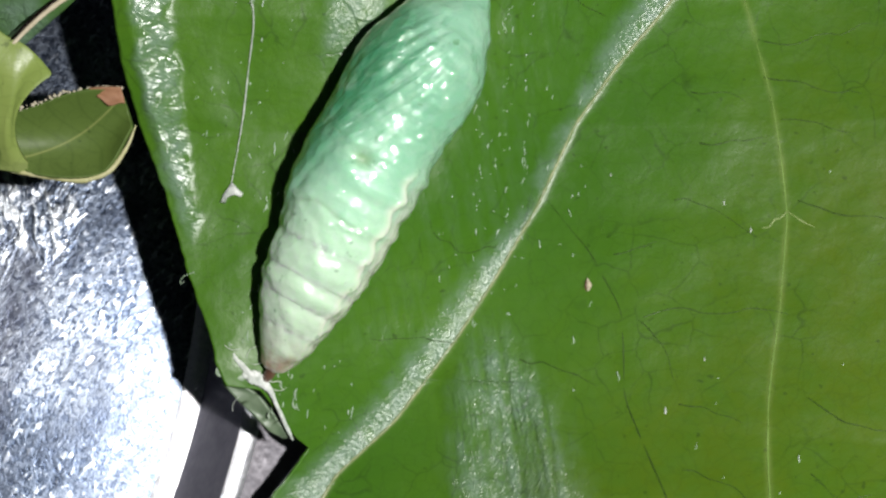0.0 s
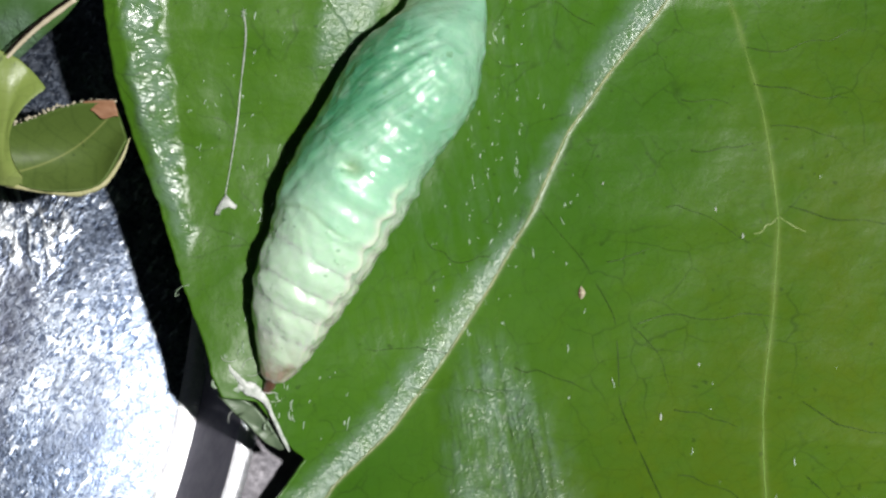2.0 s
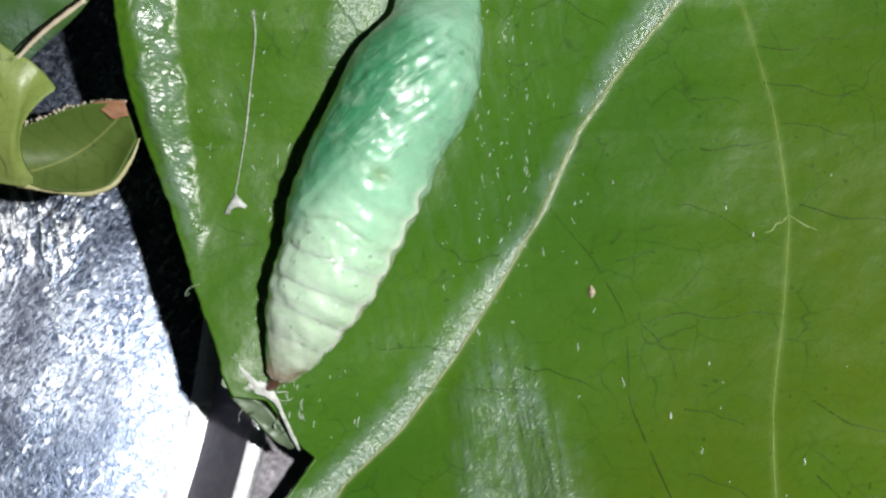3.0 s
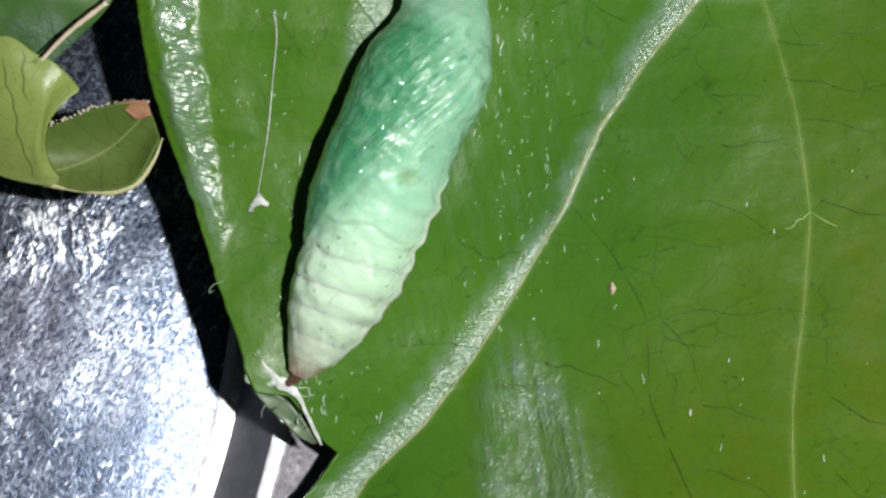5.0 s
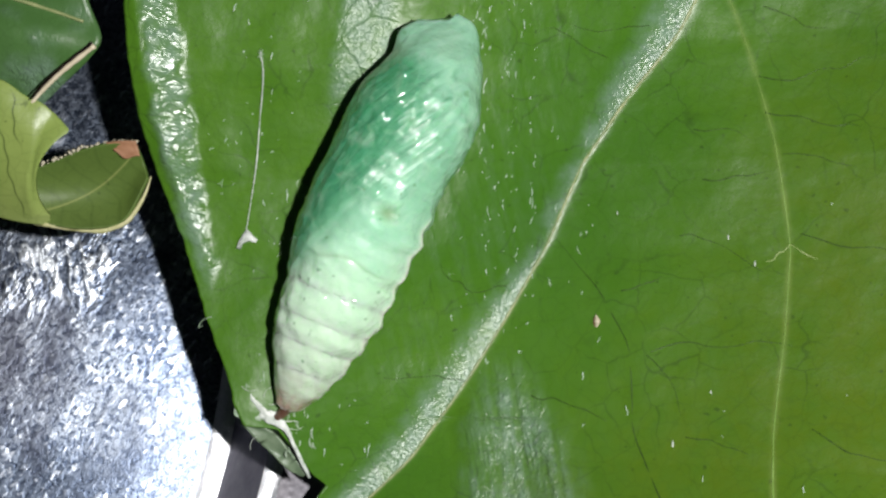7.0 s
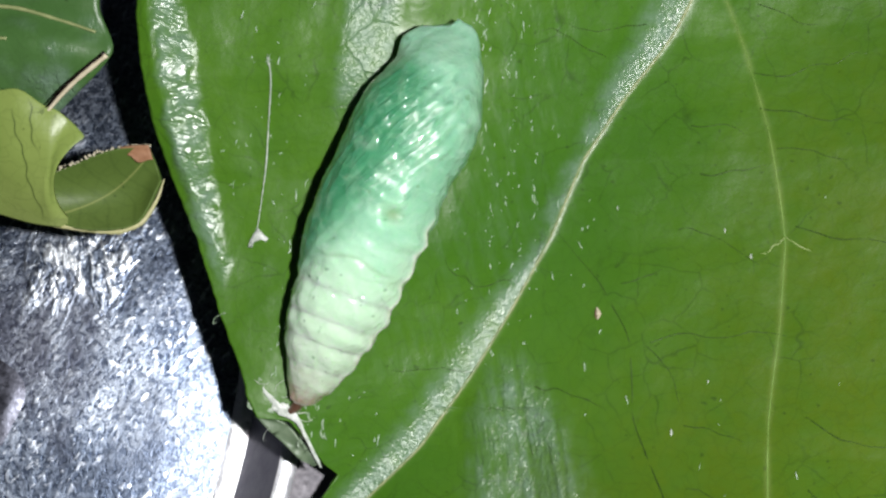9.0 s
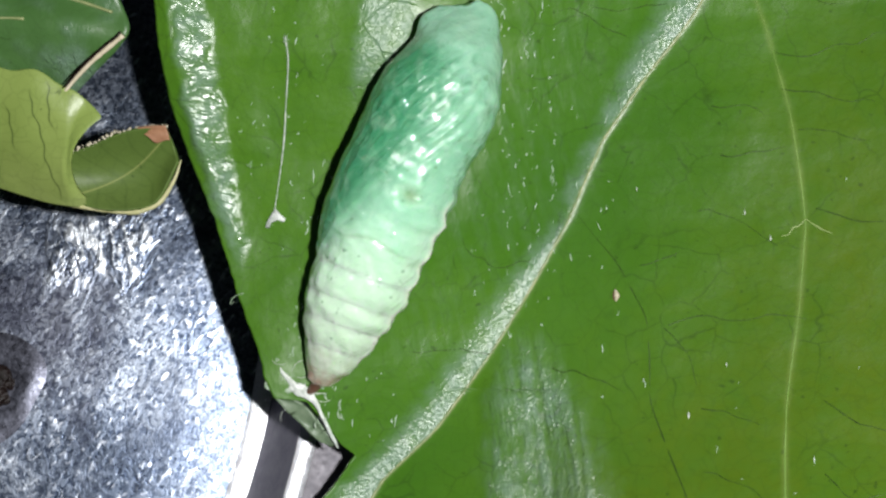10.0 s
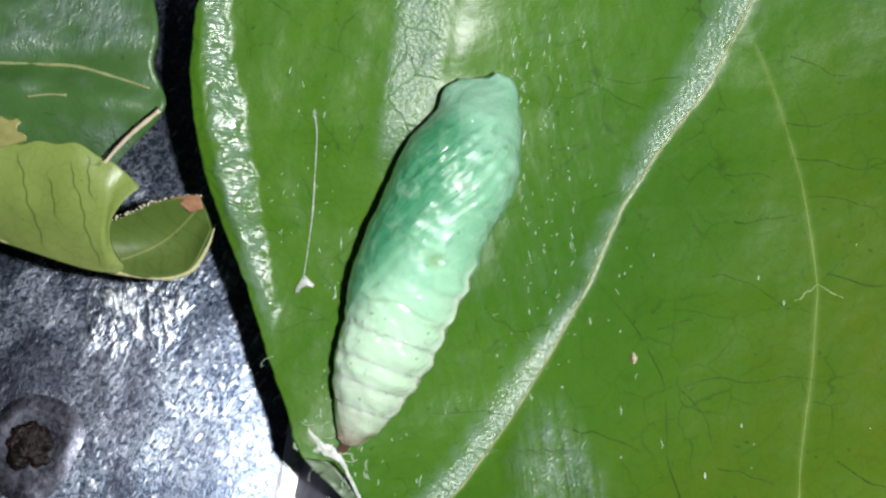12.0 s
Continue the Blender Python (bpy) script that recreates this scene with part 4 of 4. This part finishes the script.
        return p[..., 0] + 0.12 * (1 - v) * np.sin(6 * u), p[..., 1] + 0.07 * (1 - u) * np.sin(9 * v), p[..., 2] - 0.2 * np.sin(np.pi * u)

    sheet("dried_corner", 12, 14, brown, 0.12, BROWN, curl, "dry red-brown corner")
    tube("rim", [(-25, 4.8, 0.75), (-15, 1.7, 0.75), (-8.9, -0.3, 0.75), (-5.0, -1.65, 0.7), (-2.6, -2.45, 0.5), (-0.4, -3.0, 0.3), (2.9, -3.5, 0.15), (4.2, -3.3, 0.2), (5.3, -2.75, 0.25), (6.4, -1.2, 0.5), (7.0, 0.2, 0.8)],
         [0.2, 0.22, 0.24, 0.24, 0.22, 0.20, 0.16, 0.04], RIM, curl, "pale thickened rim", n=110, rough=0.14)
    rng = random.Random(5)
    for k in range(44):
        f = 0.06 + 0.94 * (k + rng.uniform(-0.4, 0.4)) / 43
        p = between(end, np.array([1.0]), np.array([f]))[0]
        bm = bmesh.new()
        bmesh.ops.create_icosphere(bm, subdivisions=2, radius=MM * rng.uniform(0.04, 0.13) * (2.4 if k == 4 else 1))
        for v in bm.verts:
            v.co *= 1 + 0.5 * noise.noise(v.co * 9000 + Vector((k, 0, 0)))
        crumb = part("crumb", bm, CHEWED, curl)
        crumb.location = Vector((p[0] - ox + rng.uniform(-0.1, 0.1), p[1] - oy + rng.uniform(-0.12, 0.1), p[2] - oz + 0.02)) * MM
    torn = strip([(-8.4, 6.4, 5.2), (-7.2, 6.6, 5.2), (-6.0, 6.9, 5.2)], [(-8.4, 8.5, 5.4), (-7.2, 8.6, 5.5), (-6.3, 8.1, 5.5)], 16)

    def scrap(u, v):
        p = between(torn, u, v)
        return p[..., 0] + 0.25 * np.sin(7 * u) * v, p[..., 1] + 0.2 * np.sin(9 * v) * u, p[..., 2] + 0.2 * np.sin(np.pi * u)

    sheet("torn_scrap", 16, 20, scrap, 0.14, DRY, curl, "dry yellow-brown torn scrap")
    return curl


def build_back_leaf():
    ox, oy, oz = -29.0, 18.0, 9.0
    back = thing("shaded_leaf", ox, oy, oz, "dark blue-green leaf with a cut stalk, behind the curled leaf", "leaf")
    lines = strip([(-58, 10, 3.5), (-62, 14, 5), (-66, 20, 7), (-68, 27, 7), (-66, 38, 7), (-50, 54, 8)],
                  [(-31.5, 8.6, 4.6), (-27.0, 12.2, 7.4), (-22.5, 15.6, 10.6), (-23.1, 18.9, 10.6), (-23.0, 23.9, 10.2), (-28, 40, 9), (-40, 55, 8)], 90)

    def rib_line(x):
        return np.interp(x, [-60, -34.2, -31.6, -28.9, -25.8, -22.9], [22.5, 19.7, 19.5, 19.2, 18.2, 17.1])

    def place(u, v):
        p = between(lines, u, v)
        x, y = p[..., 0], p[..., 1]
        z = p[..., 2] + 0.9 * np.sin(np.pi * u) + 0.5 * fbm(x, y, 0.12, 3, 6.0) - 0.5 * np.exp(-((y - rib_line(x)) / 1.2) ** 2)
        return x - ox, y - oy, z - oz

    # mottled bluish sheen, laid into the blade's colour and relief through 'streak'
    def sheen_patches(x, y):
        n = fbm(x, y, 0.22, 4, 3.0)
        return np.clip(smooth(-0.45, 0.35, n) * smooth(1.4, 3.6, y) + 0.7 * smooth(-0.2, 0.45, n) * smooth(0.9, -0.6, y), 0, 1)

    sheet("blade", 110, 130, place, 0.3, BACK, back, attrs={"streak": sheen_patches})
    xs = [-46, -38, -34.2, -31.6, -28.9, -25.8, -23.4]
    zz = [0.3, 0.8, 0.95, 1.0, 1.1, 1.25, 1.5]
    tube("midrib", [(x - ox, rib_line(x) - oy, z) for x, z in zip(xs, zz)], [0.12, 0.14, 0.15, 0.14, 0.1], WOOD, back, "pale midrib", n=60, rough=0.1)
    tube("cut_stalk", [(1.5, -6.2, 0.2), (2.85, -4.95, 0.75), (4.25, -3.85, 1.25), (6.4, -2.4, 1.85)], [0.14, 0.16, 0.17, 0.18], STALK, back, "pale woody cut stalk", n=30, rough=0.12)
    # thin dark line between the blade and the stalk
    tube("dark_strip", [(1.35, -6.0, 0.3), (2.7, -4.75, 0.8), (4.1, -3.65, 1.3), (6.25, -2.2, 1.9)], [0.06, 0.1, 0.08, 0.1], FRASS, back, "thin dark brown line along the stalk", n=30, rough=0.2)
    tube("twig_bit", [(-3.6, -0.95, 1.5), (-2.0, -0.85, 1.55), (-0.6, -0.95, 1.5)], [0.07, 0.11, 0.08, 0.13], WOOD, back, "small pale splinter", n=16, rough=0.2)
    return back


# ---- flecks and marks on the large leaf ----
def build_flecks():
    """Short glossy strokes of dried silk, and pale rows added as glints, joined into one loose scatter."""
    rng = random.Random(11)
    # narrow zones lay rows of pale strokes where the blade glints
    zones = [(1.0, 7.5, -8, 21, 80), (5.6, 6.4, -4, 24, 26), (3.6, 4.2, -8, 20, 22), (7.4, 7.9, -2, 22, 16), (-16.5, -8.5, 4, 20, 40), (7.0, 13.0, -6, 14, 14), (-13.5, -10.5, -8, 3, 26), (8, 21, -18, -6, 5), (-11, -5, -15, -9, 16), (3, 9, 16, 24, 14), (10, 30, -18, 22, 8)]
    verts, faces = [], []
    for x0, x1, y0, y1, n in zones:
        for _ in range(n):
            x, y = rng.uniform(x0, x1), rng.uniform(y0, y1)
            z = float(blade_z(x, y)) + 0.06
            a = math.radians(rng.gauss(-8, 12))
            ln = rng.choice((0.06, 0.08, 0.1, 0.14, 0.2, 0.3, 0.45)) * rng.uniform(0.7, 1.3)
            wd = rng.uniform(0.018, 0.05)
            base = len(verts)
            for k in range(5):
                f = k / 4 * 2 - 1
                wob = 0.06 * rng.uniform(-1, 1)
                for side, up in ((-1, 0.0), (0, 0.11), (1, 0.0)):
                    px = side * wd * math.sqrt(max(0.05, 1 - f * f)) + wob
                    py = f * ln
                    verts.append((x + px * math.cos(a) - py * math.sin(a), y + px * math.sin(a) + py * math.cos(a), z + up * math.sqrt(max(0.05, 1 - f * f)) - 0.04))
            for k in range(4):
                for c in range(2):
                    p = base + 3 * k + c
                    faces.append((p, p + 1, p + 4, p + 3))
    ob = put_mesh("silk_and_glint_flecks", verts, faces, FLECK)
    return tagged(ob, "short white strokes on the leaf, for dried silk and for glints", "silk", kind="stuff")


def build_marks():
    """A pale forked scar on the side vein, a brown seed-like speck and a white crumb."""
    top = lambda x, y: float(blade_z(x, y))
    scar = thing("forked_scar", 25.65, 1.1, top(25.65, 1.1), "pale forked scar across a vein of the leaf", "scar")
    arms = [[(0.0, 0.35), (-0.5, -0.15), (-0.85, -0.25), (-1.25, -0.75), (-1.75, -0.85)], [(0.0, 0.35), (0.55, -0.1), (1.0, -0.45), (1.6, -0.75)]]
    for arm in arms:
        tube("arm", [(x, y, top(25.65 + x, 1.1 + y) - top(25.65, 1.1) + 0.03) for x, y in arm], [0.03, 0.045, 0.055, 0.04, 0.02], SCAR, scar, n=24, rough=0.3)
    speck = thing("brown_speck", 12.0, -3.95, top(12.0, -3.95), "small pale brown speck lying on the leaf", "speck")
    tube("husk", [(-0.02, -0.5, 0.06), (0.08, 0.0, 0.18), (-0.03, 0.5, 0.06)], [0.04, 0.24, 0.05], STALK, speck, n=16, rough=0.1)
    tube("dark_side", [(-0.14, -0.4, 0.1), (-0.16, 0.0, 0.12), (-0.12, 0.35, 0.08)], [0.03, 0.08, 0.03], CREMASTER, speck, "brown shaded side", n=12)
    for x, y, r in ((16.5, -12.6, 0.13), (21.6, 2.1, 0.09), (23.2, 0.1, 0.1), (14.0, 4.2, 0.07), (19.4, -9.0, 0.08)):
        crumb = put_mesh("white_crumb", *crumb_mesh(r), SILK)
        crumb.location = (x * MM, y * MM, (top(x, y) + 0.3 * r) * MM)
        tagged(crumb, "tiny white glossy crumb on the leaf", "crumb", "crumbs on the leaf")


def crumb_mesh(r):
    verts, faces = [], []
    for i in range(6):
        f = i / 5 * math.pi
        for j in range(8):
            a = 2 * math.pi * j / 8
            verts.append((0.6 * r * math.sin(f) * math.cos(a), -2.2 * r * math.cos(f), 0.7 * r * math.sin(f) * math.sin(a)))
    for i in range(5):
        for j in range(8):
            k = (j + 1) % 8
            faces.append((i * 8 + j, i * 8 + k, i * 8 + 8 + k, i * 8 + 8 + j))
    return verts, faces


# ---- build ----
build_table()
build_plate()
build_boss()
build_leaf()
build_back_leaf()
build_curl()
build_silk()
build_hair()
build_flecks()
build_marks()
PUPA_THING, PUPA_PIECES = build_pupa()


# ---- what moves ----
def motions():
    """The pupa squirms, then lies still: seconds, turn and roll of the whole, bends of its five joints (degrees)."""
    rows = [
        (0.0, -1.9, -28, (0, 0, 0, 0, 1), 0, 0),
        (1.6, -1.9, -28, (0, 0, 0, 0, 1), 0, 0),
        (2.0, 1.0, -29, (3, 0, -2, -2, -4), 0.3, 0),
        (2.5, -1.5, -23, (0, 0, 0, 1, 2), 0.35, 0),
        (3.0, -2.0, -11, (0, 0, 0, 1, 2), 0, 0),
        (3.2, 10.0, -2, (5, -5, -6, -4, -3), -0.1, 0.0),
        (4.0, 0.0, 0, (0, 0, 0, 0, 0), 0, 0),
        (4.8, -2.5, 5, (0, 0, 1, 2, 4), 0, 0),
        (5.2, 0.0, 2, (0, 0, 0, 0, 0), 0, 0),
        (5.5, 1.0, 0, (0, 0, 0, -1, -2), 0, 0),
        (6.2, 0.0, 0, (0, 0, 0, 0, 0), 0, 0),
        (7.2, 0.0, 0, (0, 0, 0, 0, 0), 0, 0),
        (9.5, 0.0, 0, (0, 0, 0, 0, 0), 0.2, -0.15),
        (12.0, 0.4, 0, (0, 0, 0, 0, 0), 0.48, -0.1),
    ]
    x, y, z = PUPA_AT
    tail, head = Vector(pivot_of(0.0)) * MM, Vector(pivot_of(26.0)) * MM
    spin = lambda roll: Matrix.Translation(tail) @ Matrix.Rotation(radians(roll), 4, head - tail) @ Matrix.Translation(-tail)
    walk(PUPA_THING, [(t, pose((x + dx) * MM, (y + dy) * MM, z * MM, 0, 0, PUPA_TURN + turn) @ spin(roll)) for t, turn, roll, bends, dx, dy in rows])
    keyed = [[] for _ in PUPA_PIECES]
    for t, turn, roll, bends, dx, dy in rows:
        m = Matrix.Identity(4)
        before = Vector((0, 0, 0))
        for k, (ob, pv) in enumerate(PUPA_PIECES):
            here = Vector(pv) * MM
            m = m @ Matrix.Translation(here - before) @ pose(0, 0, 0, 0, 0, bends[k])
            before = here
            keyed[k].append((t, m.copy()))
    for (ob, pv), some in zip(PUPA_PIECES, keyed):
        walk(ob, some)


motions()
